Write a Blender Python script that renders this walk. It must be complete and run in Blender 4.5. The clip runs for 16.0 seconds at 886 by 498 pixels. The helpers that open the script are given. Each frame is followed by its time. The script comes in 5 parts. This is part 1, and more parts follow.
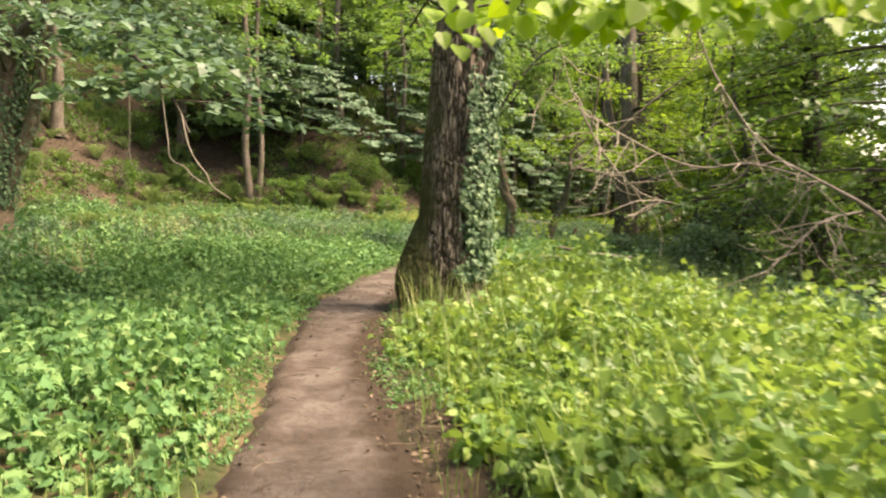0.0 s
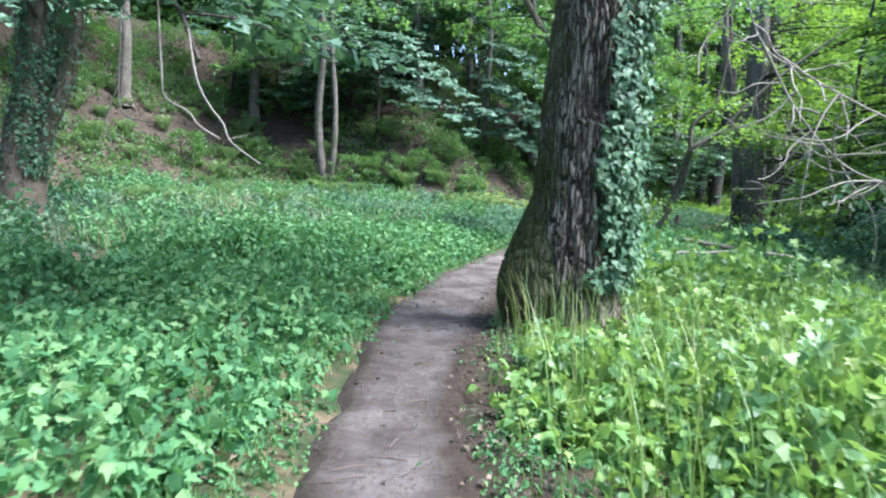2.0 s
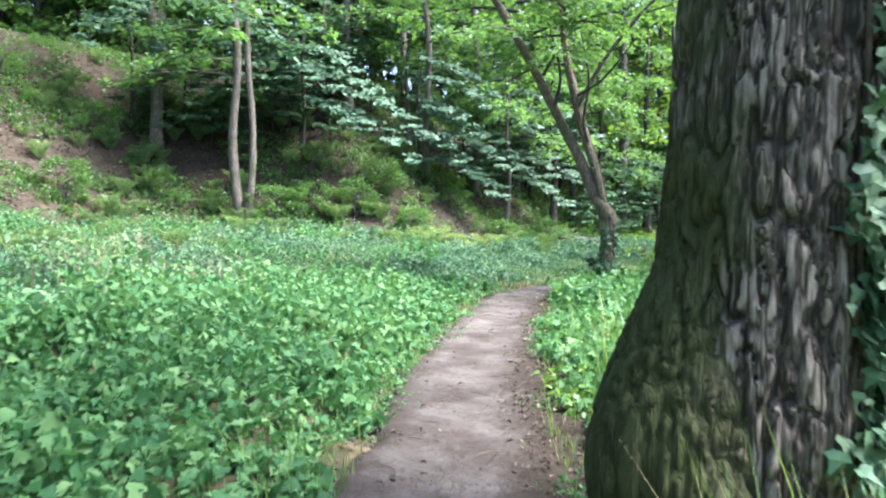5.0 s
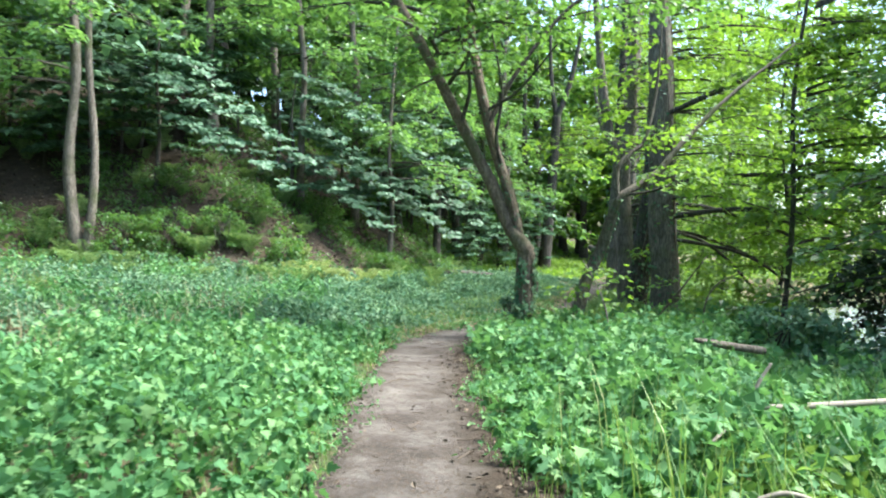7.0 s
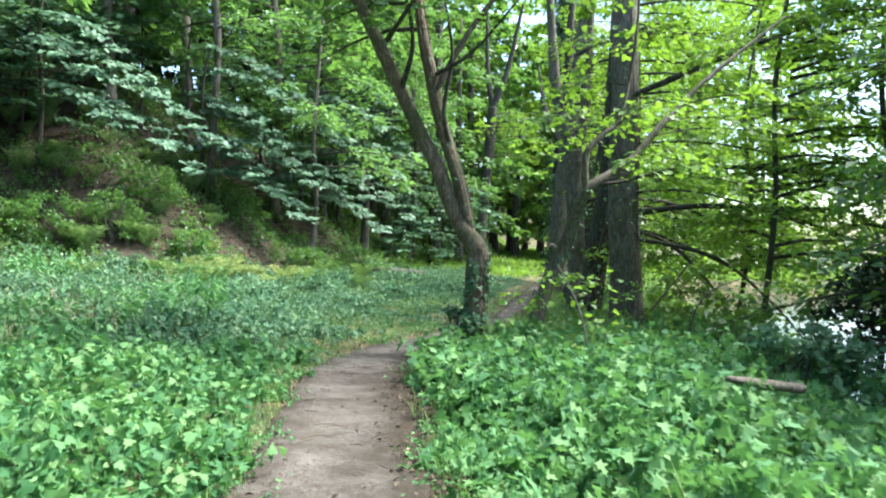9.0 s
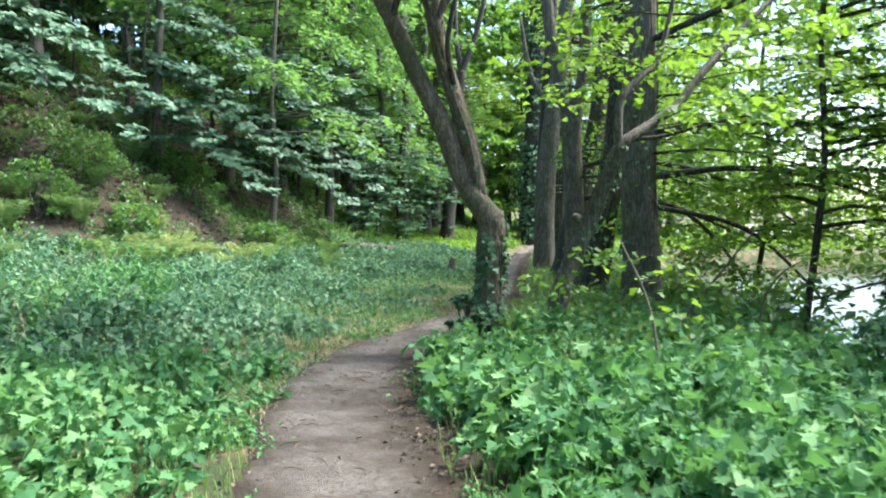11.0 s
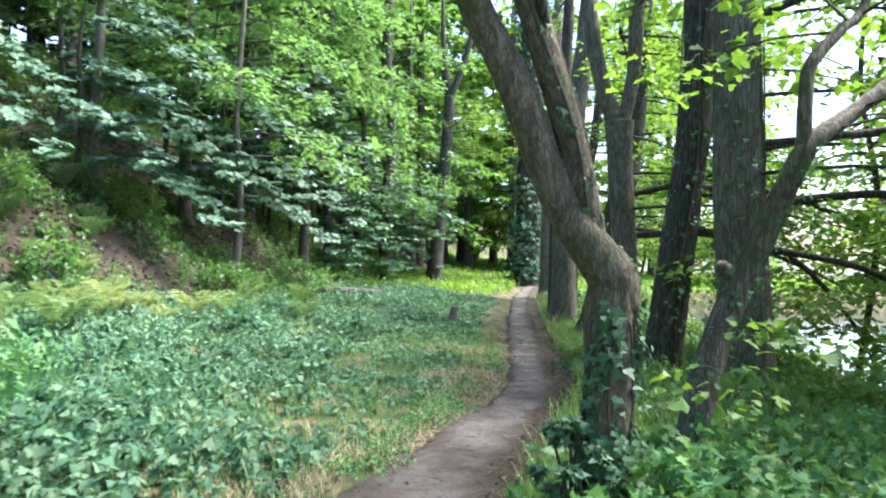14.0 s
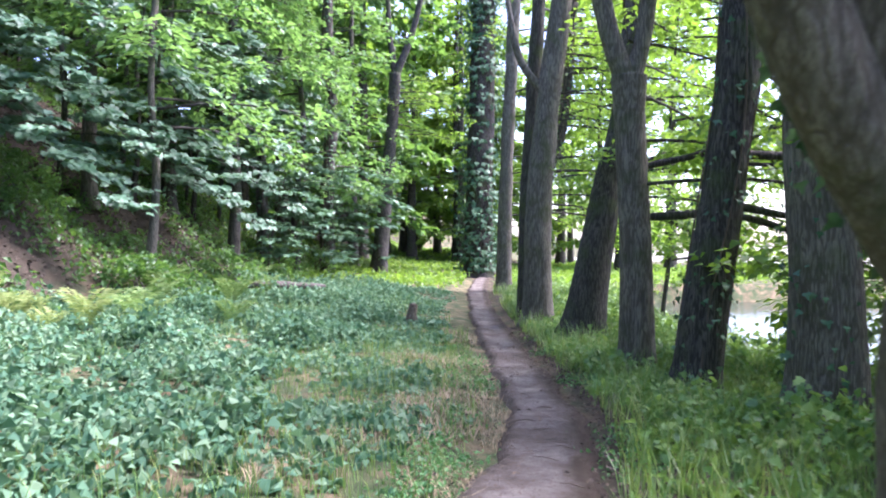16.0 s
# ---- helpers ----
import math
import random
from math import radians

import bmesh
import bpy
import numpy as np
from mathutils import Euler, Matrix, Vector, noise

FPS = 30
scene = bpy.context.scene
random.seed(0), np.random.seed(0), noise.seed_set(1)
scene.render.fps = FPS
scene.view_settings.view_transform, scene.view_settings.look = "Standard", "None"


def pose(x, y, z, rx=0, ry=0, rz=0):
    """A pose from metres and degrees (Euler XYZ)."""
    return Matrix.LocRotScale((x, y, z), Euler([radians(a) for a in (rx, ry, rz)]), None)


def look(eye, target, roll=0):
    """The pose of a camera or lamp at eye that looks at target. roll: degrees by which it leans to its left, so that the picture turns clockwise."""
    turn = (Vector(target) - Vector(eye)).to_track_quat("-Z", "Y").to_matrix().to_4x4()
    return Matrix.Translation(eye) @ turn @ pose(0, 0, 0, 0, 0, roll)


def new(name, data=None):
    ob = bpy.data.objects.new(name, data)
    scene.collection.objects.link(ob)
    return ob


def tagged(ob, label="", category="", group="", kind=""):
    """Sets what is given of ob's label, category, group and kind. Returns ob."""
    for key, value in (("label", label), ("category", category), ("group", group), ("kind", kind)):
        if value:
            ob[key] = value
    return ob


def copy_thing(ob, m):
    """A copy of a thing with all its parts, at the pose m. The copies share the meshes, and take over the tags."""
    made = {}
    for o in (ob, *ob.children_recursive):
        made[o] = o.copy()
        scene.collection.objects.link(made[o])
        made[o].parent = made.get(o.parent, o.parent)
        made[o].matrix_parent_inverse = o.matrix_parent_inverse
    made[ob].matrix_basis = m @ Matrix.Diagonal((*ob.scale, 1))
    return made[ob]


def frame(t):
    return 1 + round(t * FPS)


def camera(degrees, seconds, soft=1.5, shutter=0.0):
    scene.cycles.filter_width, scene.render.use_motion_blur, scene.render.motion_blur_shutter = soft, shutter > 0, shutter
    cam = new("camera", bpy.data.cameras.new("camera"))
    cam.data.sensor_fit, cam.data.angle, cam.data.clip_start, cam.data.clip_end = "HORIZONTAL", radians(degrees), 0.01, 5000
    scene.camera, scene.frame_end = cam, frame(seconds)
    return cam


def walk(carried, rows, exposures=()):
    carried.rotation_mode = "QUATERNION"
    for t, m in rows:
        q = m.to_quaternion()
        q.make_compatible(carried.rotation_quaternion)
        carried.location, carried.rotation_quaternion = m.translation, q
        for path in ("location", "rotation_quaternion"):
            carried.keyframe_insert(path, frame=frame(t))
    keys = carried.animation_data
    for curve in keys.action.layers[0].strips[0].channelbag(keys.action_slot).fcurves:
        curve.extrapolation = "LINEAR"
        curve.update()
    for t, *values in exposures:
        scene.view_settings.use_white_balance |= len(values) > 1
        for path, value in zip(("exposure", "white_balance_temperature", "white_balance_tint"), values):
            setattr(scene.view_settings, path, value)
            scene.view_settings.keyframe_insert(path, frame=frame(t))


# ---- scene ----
cam = camera(63.3, 16.0, soft=2.0, shutter=0.4)
METRES, EYE, TILT, LEAN, TURN = 21.0, 1.5, -3.8, 0.0, 0.0
ROWS = [
    (0.0, 0.0, 0.0, 0.0, 0.0, 0.0, -0.0),
    (0.5, -0.011, 0.0344, 0.0013, 2.74, 0.64, -0.4),
    (1.0, -0.0208, 0.0667, 0.0015, 4.64, 0.67, -1.51),
    (1.5, -0.023, 0.1005, 0.0033, 4.51, -0.76, -1.26),
    (2.0, -0.0231, 0.1343, 0.005, 5.88, -1.5, -1.44),
    (2.5, -0.0295, 0.1697, 0.0075, 7.24, -1.46, -0.26),
    (3.0, -0.0315, 0.2028, 0.0095, 7.64, -1.01, 0.98),
    (5.5, -0.0694, 0.3595, 0.0234, -2.36, 2.78, -0.33),
    (6.0, -0.0746, 0.3904, 0.0257, -4.88, 4.52, -0.18),
    (6.5, -0.0782, 0.418, 0.0256, -7.45, 4.46, 0.0),
    (7.0, -0.0772, 0.4479, 0.0296, -10.1, 3.54, 0.67),
    (7.5, -0.0734, 0.4769, 0.031, -11.98, 2.4, 0.85),
    (8.0, -0.0721, 0.5067, 0.0325, -14.31, 1.04, 0.47),
    (8.5, -0.0671, 0.5345, 0.0353, -16.7, 1.19, -0.2),
    (9.0, -0.0611, 0.563, 0.0386, -16.0, 3.11, 0.13),
    (11.5, -0.0532, 0.6985, 0.0462, -19.62, 0.61, 1.14),
    (12.0, -0.0476, 0.7283, 0.05, -18.37, 0.65, 0.66),
    (12.5, -0.045, 0.7609, 0.0503, -17.83, -0.2, 0.57),
    (13.0, -0.0363, 0.792, 0.0521, -17.8, -0.21, 0.92),
    (13.5, -0.0296, 0.8211, 0.0565, -18.51, 2.3, 1.07),
    (14.0, -0.0246, 0.8538, 0.0608, -21.3, 3.78, 1.04),
    (14.5, -0.0168, 0.8868, 0.0622, -23.08, 3.59, 0.98),
    (15.0, -0.011, 0.9183, 0.0622, -24.39, 2.95, 0.87),
    (15.5, -0.0046, 0.9492, 0.0642, -25.53, 2.99, 0.9),
    (16.0, 0.002, 0.9802, 0.0659, -26.34, 2.94, 1.51),
]

walk(cam, [(t, pose(0, 0, EYE, TILT, LEAN, TURN) @ pose(METRES * x, METRES * y, METRES * z, 90 + pitch, roll, yaw)) for t, x, y, z, yaw, pitch, roll in ROWS],
     exposures=[(0.0, 1.66, 9200, 26), (0.4, 1.64, 7600, 18), (0.9, 1.64, 5750, 13), (1.3, 1.7, 5450, 14), (3.0, 1.89, 5400, 22), (5.5, 2.31, 5900, 16), (6.3, 2.1, 6000, 11), (9.0, 1.95, 6050, 7), (12.0, 1.93, 5900, 14), (13.5, 2.22, 5850, 18), (14.5, 2.2, 5950, 14), (16.0, 2.3, 5650, 36)])

# ---- world and sun ----
SUN_AZ, SUN_EL = 98.0, 56.0          # degrees: azimuth clockwise from +y, elevation
world = bpy.data.worlds.new("sky")
scene.world = world
world.use_nodes = True
wn, wl = world.node_tree.nodes, world.node_tree.links
sky = wn.new("ShaderNodeTexSky")
sky.sky_type = "NISHITA"
sky.sun_disc = False
sky.sun_elevation, sky.sun_rotation = radians(SUN_EL), radians(SUN_AZ)
sky.air_density, sky.dust_density, sky.ozone_density = 1.0, 2.0, 1.0
wn["Background"].inputs["Strength"].default_value = 0.15
wl.new(sky.outputs[0], wn["Background"].inputs["Color"])
sun = new("sun", bpy.data.lights.new("sun", "SUN"))
sun.data.energy, sun.data.angle, sun.data.color = 4.6, radians(24.0), (1.0, 0.95, 0.86)
sd = Vector((math.sin(radians(SUN_AZ)) * math.cos(radians(SUN_EL)), math.cos(radians(SUN_AZ)) * math.cos(radians(SUN_EL)), math.sin(radians(SUN_EL))))
sun.matrix_world = look(sd * 60, (0, 0, 0))

R = np.random.default_rng(7)

# ---- materials ----
def material(name):
    m = bpy.data.materials.new(name)
    m.use_nodes = True
    return m, m.node_tree.nodes, m.node_tree.links


def ramp(nodes, stops):
    n = nodes.new("ShaderNodeValToRGB")
    while len(n.color_ramp.elements) < len(stops):
        n.color_ramp.elements.new(0.5)
    for e, (at, c) in zip(n.color_ramp.elements, stops):
        e.position, e.color = at, (*c, 1)
    return n


def mixer(nodes, links, fac, a, b):
    n = nodes.new("ShaderNodeMix")
    n.data_type = "RGBA"
    for sock, v in ((n.inputs[0], fac), (n.inputs[6], a), (n.inputs[7], b)):
        if isinstance(v, (tuple, float, int)):
            sock.default_value = (*v, 1) if isinstance(v, tuple) else v
        else:
            links.new(v, sock)
    return n.outputs[2]


def noise_tex(nodes, links, scale, detail=4.0, coord=None, rough=0.6):
    n = nodes.new("ShaderNodeTexNoise")
    n.inputs["Scale"].default_value, n.inputs["Detail"].default_value, n.inputs["Roughness"].default_value = scale, detail, rough
    if coord is not None:
        links.new(coord, n.inputs["Vector"])
    return n.outputs[0]


def leaf_material(name, stops, back, trans=0.4, rough=0.45, spec=0.5):
    """Thin leaves: a diffuse face with a sheen, light coming through, hue varied leaf by leaf and in drifts."""
    m, n, l = material(name)
    bsdf = n["Principled BSDF"]
    geo = n.new("ShaderNodeNewGeometry")
    drift = noise_tex(n, l, 0.7, 2.0, geo.outputs["Position"])
    add = n.new("ShaderNodeMath")
    add.operation = "MULTIPLY_ADD"
    l.new(drift, add.inputs[0])
    add.inputs[1].default_value = 0.7
    half = n.new("ShaderNodeMath")
    half.operation = "MULTIPLY_ADD"
    l.new(geo.outputs["Random Per Island"], half.inputs[0])
    half.inputs[1].default_value, half.inputs[2].default_value = 0.75, -0.2
    l.new(half.outputs[0], add.inputs[2])
    r = ramp(n, stops)
    l.new(add.outputs[0], r.inputs[0])
    l.new(r.outputs[0], bsdf.inputs["Base Color"])
    bsdf.inputs["Roughness"].default_value = rough
    bsdf.inputs["Specular IOR Level"].default_value = spec
    t = n.new("ShaderNodeBsdfTranslucent")
    l.new(mixer(n, l, 0.55, r.outputs[0], back), t.inputs["Color"])
    mix = n.new("ShaderNodeMixShader")
    mix.inputs[0].default_value = trans
    l.new(bsdf.outputs[0], mix.inputs[1])
    l.new(t.outputs[0], mix.inputs[2])
    l.new(mix.outputs[0], n["Material Output"].inputs["Surface"])
    return m


def bark_material(name, dark, light, moss=(0.05, 0.07, 0.02), moss_amount=0.3, stretch=(14, 14, 2.0), depth=0.5, seam=0.6, moss_shade_side=0.0):
    """Interlaced upright ridges; the furrow attribute holds the depth of the modelled furrows."""
    m, n, l = material(name)
    bsdf = n["Principled BSDF"]
    tc = n.new("ShaderNodeTexCoord")
    mp = n.new("ShaderNodeMapping")
    mp.inputs["Scale"].default_value = stretch
    l.new(tc.outputs["Object"], mp.inputs[0])
    net = noise_tex(n, l, 1.6, 2.0, mp.outputs[0], 0.45)
    crack = ramp(n, [(0.40, (1, 1, 1)), (0.48, (0, 0, 0)), (0.52, (0, 0, 0)), (0.60, (1, 1, 1))])
    l.new(net, crack.inputs[0])
    fine = noise_tex(n, l, 5.0, 6.0, mp.outputs[0], 0.7)
    grain = ramp(n, [(0.3, dark), (0.72, light)])
    l.new(fine, grain.inputs[0])
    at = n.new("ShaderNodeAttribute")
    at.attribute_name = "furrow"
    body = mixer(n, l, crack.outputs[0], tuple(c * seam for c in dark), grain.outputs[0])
    # Furrow bottoms get darker bark, painting crease shade into the colour by depth.
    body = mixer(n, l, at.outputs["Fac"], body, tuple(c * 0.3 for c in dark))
    patch = ramp(n, [(0.62 - moss_amount * 0.4, (0, 0, 0)), (0.8 - moss_amount * 0.3, (1, 1, 1))])
    spot = noise_tex(n, l, 1.3, 5.0, tc.outputs["Object"])
    # Moss thickens toward -x, which also paints the trunk's shaded side darker.
    if moss_shade_side:
        west = n.new("ShaderNodeSeparateXYZ")
        l.new(tc.outputs["Object"], west.inputs[0])
        grown = n.new("ShaderNodeMath")
        grown.operation = "MULTIPLY_ADD"
        l.new(west.outputs[0], grown.inputs[0])
        grown.inputs[1].default_value = -moss_shade_side
        l.new(spot, grown.inputs[2])
        spot = grown.outputs[0]
    l.new(spot, patch.inputs[0])
    l.new(mixer(n, l, patch.outputs[0], body, moss), bsdf.inputs["Base Color"])
    bsdf.inputs["Roughness"].default_value = 0.9
    bsdf.inputs["Specular IOR Level"].default_value = 0.25
    hh = n.new("ShaderNodeMath")
    hh.operation = "MULTIPLY_ADD"
    l.new(crack.outputs[0], hh.inputs[0])
    hh.inputs[1].default_value = 0.7
    l.new(fine, hh.inputs[2])
    b = n.new("ShaderNodeBump")
    b.inputs["Strength"].default_value, b.inputs["Distance"].default_value = depth, 0.02
    l.new(hh.outputs[0], b.inputs["Height"])
    l.new(b.outputs[0], bsdf.inputs["Normal"])
    return m


def soil_material():
    m, n, l = material("trodden_earth")
    bsdf = n["Principled BSDF"]
    geo = n.new("ShaderNodeNewGeometry")
    p = geo.outputs["Position"]
    big = ramp(n, [(0.3, (0.045, 0.037, 0.03)), (0.44, (0.085, 0.072, 0.06)), (0.56, (0.14, 0.124, 0.107)), (0.74, (0.21, 0.19, 0.168))])
    l.new(noise_tex(n, l, 1.6, 9.0, p, 0.68), big.inputs[0])
    speck = ramp(n, [(0.55, (0, 0, 0)), (0.63, (1, 1, 1))])
    l.new(noise_tex(n, l, 34.0, 3.0, p), speck.inputs[0])
    c = mixer(n, l, speck.outputs[0], big.outputs[0], (0.10, 0.075, 0.055))
    edge = n.new("ShaderNodeAttribute")
    edge.attribute_name = "verge"
    er = ramp(n, [(0.35, (0, 0, 0)), (0.8, (1, 1, 1))])
    em = n.new("ShaderNodeMath")
    em.operation = "MULTIPLY_ADD"
    l.new(noise_tex(n, l, 5.0, 4.0, p), em.inputs[0])
    em.inputs[1].default_value = 0.7
    sub = n.new("ShaderNodeMath")
    sub.operation = "SUBTRACT"
    l.new(edge.outputs["Fac"], sub.inputs[0])
    sub.inputs[1].default_value = 0.38
    l.new(sub.outputs[0], em.inputs[2])
    l.new(em.outputs[0], er.inputs[0])
    c = mixer(n, l, er.outputs[0], c, (0.05, 0.038, 0.026))
    l.new(c, bsdf.inputs["Base Color"])
    bsdf.inputs["Roughness"].default_value = 0.95
    bsdf.inputs["Specular IOR Level"].default_value = 0.2
    b = n.new("ShaderNodeBump")
    b.inputs["Strength"].default_value, b.inputs["Distance"].default_value = 1.0, 0.06
    l.new(noise_tex(n, l, 9.0, 10.0, p, 0.75), b.inputs["Height"])
    l.new(b.outputs[0], bsdf.inputs["Normal"])
    return m


def ground_material():
    m, n, l = material("woodland_floor")
    bsdf = n["Principled BSDF"]
    geo = n.new("ShaderNodeNewGeometry")
    p = geo.outputs["Position"]
    flat = ramp(n, [(0.3, (0.03, 0.04, 0.018)), (0.45, (0.055, 0.075, 0.03)), (0.55, (0.11, 0.09, 0.05)), (0.7, (0.2, 0.16, 0.09))])
    l.new(noise_tex(n, l, 2.5, 6.0, p), flat.inputs[0])
    litter = ramp(n, [(0.28, (0.02, 0.016, 0.012)), (0.5, (0.045, 0.035, 0.026)), (0.66, (0.075, 0.057, 0.041)), (0.8, (0.04, 0.05, 0.02))])
    l.new(noise_tex(n, l, 6.0, 8.0, p, 0.75), litter.inputs[0])
    at = n.new("ShaderNodeAttribute")
    at.attribute_name = "litter"
    l.new(mixer(n, l, at.outputs["Fac"], flat.outputs[0], litter.outputs[0]), bsdf.inputs["Base Color"])
    bsdf.inputs["Roughness"].default_value = 0.95
    bsdf.inputs["Specular IOR Level"].default_value = 0.15
    b = n.new("ShaderNodeBump")
    b.inputs["Strength"].default_value, b.inputs["Distance"].default_value = 0.8, 0.06
    l.new(noise_tex(n, l, 9.0, 8.0, p, 0.75), b.inputs["Height"])
    l.new(b.outputs[0], bsdf.inputs["Normal"])
    return m


def water_material():
    m, n, l = material("still_water")
    bsdf = n["Principled BSDF"]
    bsdf.inputs["Base Color"].default_value = (0.03, 0.04, 0.03, 1)
    bsdf.inputs["Roughness"].default_value = 0.08
    bsdf.inputs["IOR"].default_value = 1.33
    geo = n.new("ShaderNodeNewGeometry")
    b = n.new("ShaderNodeBump")
    b.inputs["Strength"].default_value, b.inputs["Distance"].default_value = 0.3, 0.05
    l.new(noise_tex(n, l, 2.0, 3.0, geo.outputs["Position"]), b.inputs["Height"])
    l.new(b.outputs[0], bsdf.inputs["Normal"])
    return m


def plain_material(name, stops, rough=0.9, scale=8.0):
    """Dry stems and twigs: colour varied piece by piece and along the piece."""
    m, n, l = material(name)
    bsdf = n["Principled BSDF"]
    geo = n.new("ShaderNodeNewGeometry")
    a = n.new("ShaderNodeMath")
    a.operation = "MULTIPLY_ADD"
    l.new(noise_tex(n, l, scale, 4.0, geo.outputs["Position"]), a.inputs[0])
    a.inputs[1].default_value = 0.6
    b = n.new("ShaderNodeMath")
    b.operation = "MULTIPLY"
    l.new(geo.outputs["Random Per Island"], b.inputs[0])
    b.inputs[1].default_value = 0.5
    l.new(b.outputs[0], a.inputs[2])
    r = ramp(n, stops)
    l.new(a.outputs[0], r.inputs[0])
    l.new(r.outputs[0], bsdf.inputs["Base Color"])
    bsdf.inputs["Roughness"].default_value = rough
    bsdf.inputs["Specular IOR Level"].default_value = 0.25
    return m


HERB = leaf_material("herb_leaf", [(0.15, (0.035, 0.11, 0.04)), (0.5, (0.085, 0.215, 0.08)), (0.8, (0.15, 0.29, 0.105)), (0.97, (0.19, 0.31, 0.12))], (0.2, 0.45, 0.09), 0.32, 0.65, 0.25)
HERB_FAR = leaf_material("ground_herb_leaf", [(0.2, (0.04, 0.11, 0.06)), (0.5, (0.09, 0.19, 0.105)), (0.8, (0.17, 0.265, 0.15))], (0.2, 0.38, 0.13), 0.3, 0.7, 0.2)
NETTLE = leaf_material("nettle_leaf", [(0.1, (0.045, 0.12, 0.035)), (0.45, (0.10, 0.22, 0.055)), (0.75, (0.17, 0.3, 0.06)), (0.95, (0.27, 0.36, 0.10))], (0.32, 0.5, 0.07), 0.38, 0.5)
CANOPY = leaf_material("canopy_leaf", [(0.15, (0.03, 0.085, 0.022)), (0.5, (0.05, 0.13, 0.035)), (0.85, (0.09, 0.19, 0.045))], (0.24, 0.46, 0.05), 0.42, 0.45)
SPRAY = leaf_material("sycamore_leaf", [(0.15, (0.035, 0.085, 0.045)), (0.5, (0.07, 0.15, 0.085)), (0.85, (0.13, 0.23, 0.135))], (0.18, 0.36, 0.10), 0.28, 0.5, 0.4)
BEECH = leaf_material("beech_leaf", [(0.15, (0.04, 0.115, 0.035)), (0.5, (0.075, 0.18, 0.055)), (0.85, (0.13, 0.26, 0.075))], (0.28, 0.5, 0.08), 0.45, 0.5)
LIMELEAF = leaf_material("lime_leaf", [(0.15, (0.09, 0.19, 0.012)), (0.5, (0.14, 0.28, 0.018)), (0.85, (0.2, 0.36, 0.03))], (0.42, 0.62, 0.02), 0.6, 0.5)
PALEFERN = leaf_material("pale_fern_frond", [(0.15, (0.16, 0.24, 0.07)), (0.5, (0.26, 0.34, 0.11)), (0.85, (0.38, 0.42, 0.17))], (0.4, 0.5, 0.12), 0.4, 0.5)
# Brighter, yellower copy of canopy_leaf, with sunlight put into its colour.
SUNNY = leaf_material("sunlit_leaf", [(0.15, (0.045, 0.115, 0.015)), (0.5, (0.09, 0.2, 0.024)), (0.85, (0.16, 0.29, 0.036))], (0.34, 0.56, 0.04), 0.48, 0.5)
IVY = leaf_material("ivy_leaf", [(0.15, (0.03, 0.085, 0.04)), (0.5, (0.06, 0.135, 0.065)), (0.85, (0.12, 0.2, 0.10))], (0.1, 0.2, 0.05), 0.15, 0.55, 0.28)
YEW = leaf_material("evergreen_leaf", [(0.15, (0.012, 0.03, 0.012)), (0.85, (0.03, 0.06, 0.02))], (0.03, 0.07, 0.02), 0.1, 0.5)
FERN = leaf_material("fern_frond", [(0.15, (0.06, 0.13, 0.04)), (0.5, (0.12, 0.22, 0.07)), (0.85, (0.24, 0.33, 0.12))], (0.3, 0.45, 0.09), 0.4, 0.5)
GRASS = leaf_material("grass_blade", [(0.15, (0.07, 0.16, 0.04)), (0.6, (0.14, 0.27, 0.065)), (0.9, (0.29, 0.33, 0.12))], (0.3, 0.45, 0.06), 0.35, 0.5)
STRAW = plain_material("dry_straw", [(0.2, (0.15, 0.12, 0.065)), (0.8, (0.4, 0.33, 0.2))])
LITTER = plain_material("dead_leaf", [(0.2, (0.03, 0.025, 0.019)), (0.6, (0.075, 0.06, 0.044)), (0.9, (0.23, 0.18, 0.125))])
DEADWOOD = plain_material("bleached_wood", [(0.25, (0.11, 0.095, 0.075)), (0.6, (0.23, 0.205, 0.17)), (0.9, (0.34, 0.31, 0.265))], 0.85, 20.0)
TWIG = plain_material("brown_twig", [(0.2, (0.05, 0.04, 0.03)), (0.8, (0.14, 0.11, 0.08))])
OAKBARK = bark_material("oak_bark", (0.12, 0.095, 0.07), (0.56, 0.47, 0.37), moss=(0.07, 0.078, 0.028), moss_amount=0.1, stretch=(15, 15, 1.9), depth=1.0, seam=0.5, moss_shade_side=0.6)
ROOTBARK = bark_material("mossy_oak_bark", (0.1, 0.08, 0.055), (0.36, 0.3, 0.22), moss=(0.07, 0.08, 0.028), moss_amount=0.75, stretch=(15, 15, 1.9), depth=1.0, seam=0.5, moss_shade_side=0.3)
GREYBARK = bark_material("grey_bark", (0.11, 0.096, 0.075), (0.27, 0.238, 0.19), moss_amount=0.25, stretch=(16, 16, 2.2), depth=0.35, seam=0.85)
MAPLEBARK = bark_material("maple_bark", (0.075, 0.058, 0.041), (0.29, 0.235, 0.172), moss_amount=0.3, stretch=(13, 13, 5), depth=0.5, seam=1.6)
DARKBARK = bark_material("dark_bark", (0.05, 0.045, 0.037), (0.14, 0.125, 0.105), moss_amount=0.3, stretch=(16, 16, 2), depth=0.4, seam=0.7)
SOIL, FLOOR, WATER = soil_material(), ground_material(), water_material()

# ---- numeric helpers ----
def lattice(ix, iy, iz):
    h = (ix * 374761393 + iy * 668265263 + iz * 2147483647) & 0xFFFFFFFF
    h = ((h ^ (h >> 13)) * 1274126177) & 0xFFFFFFFF
    return ((h ^ (h >> 16)) & 0xFFFF) / 65535.0


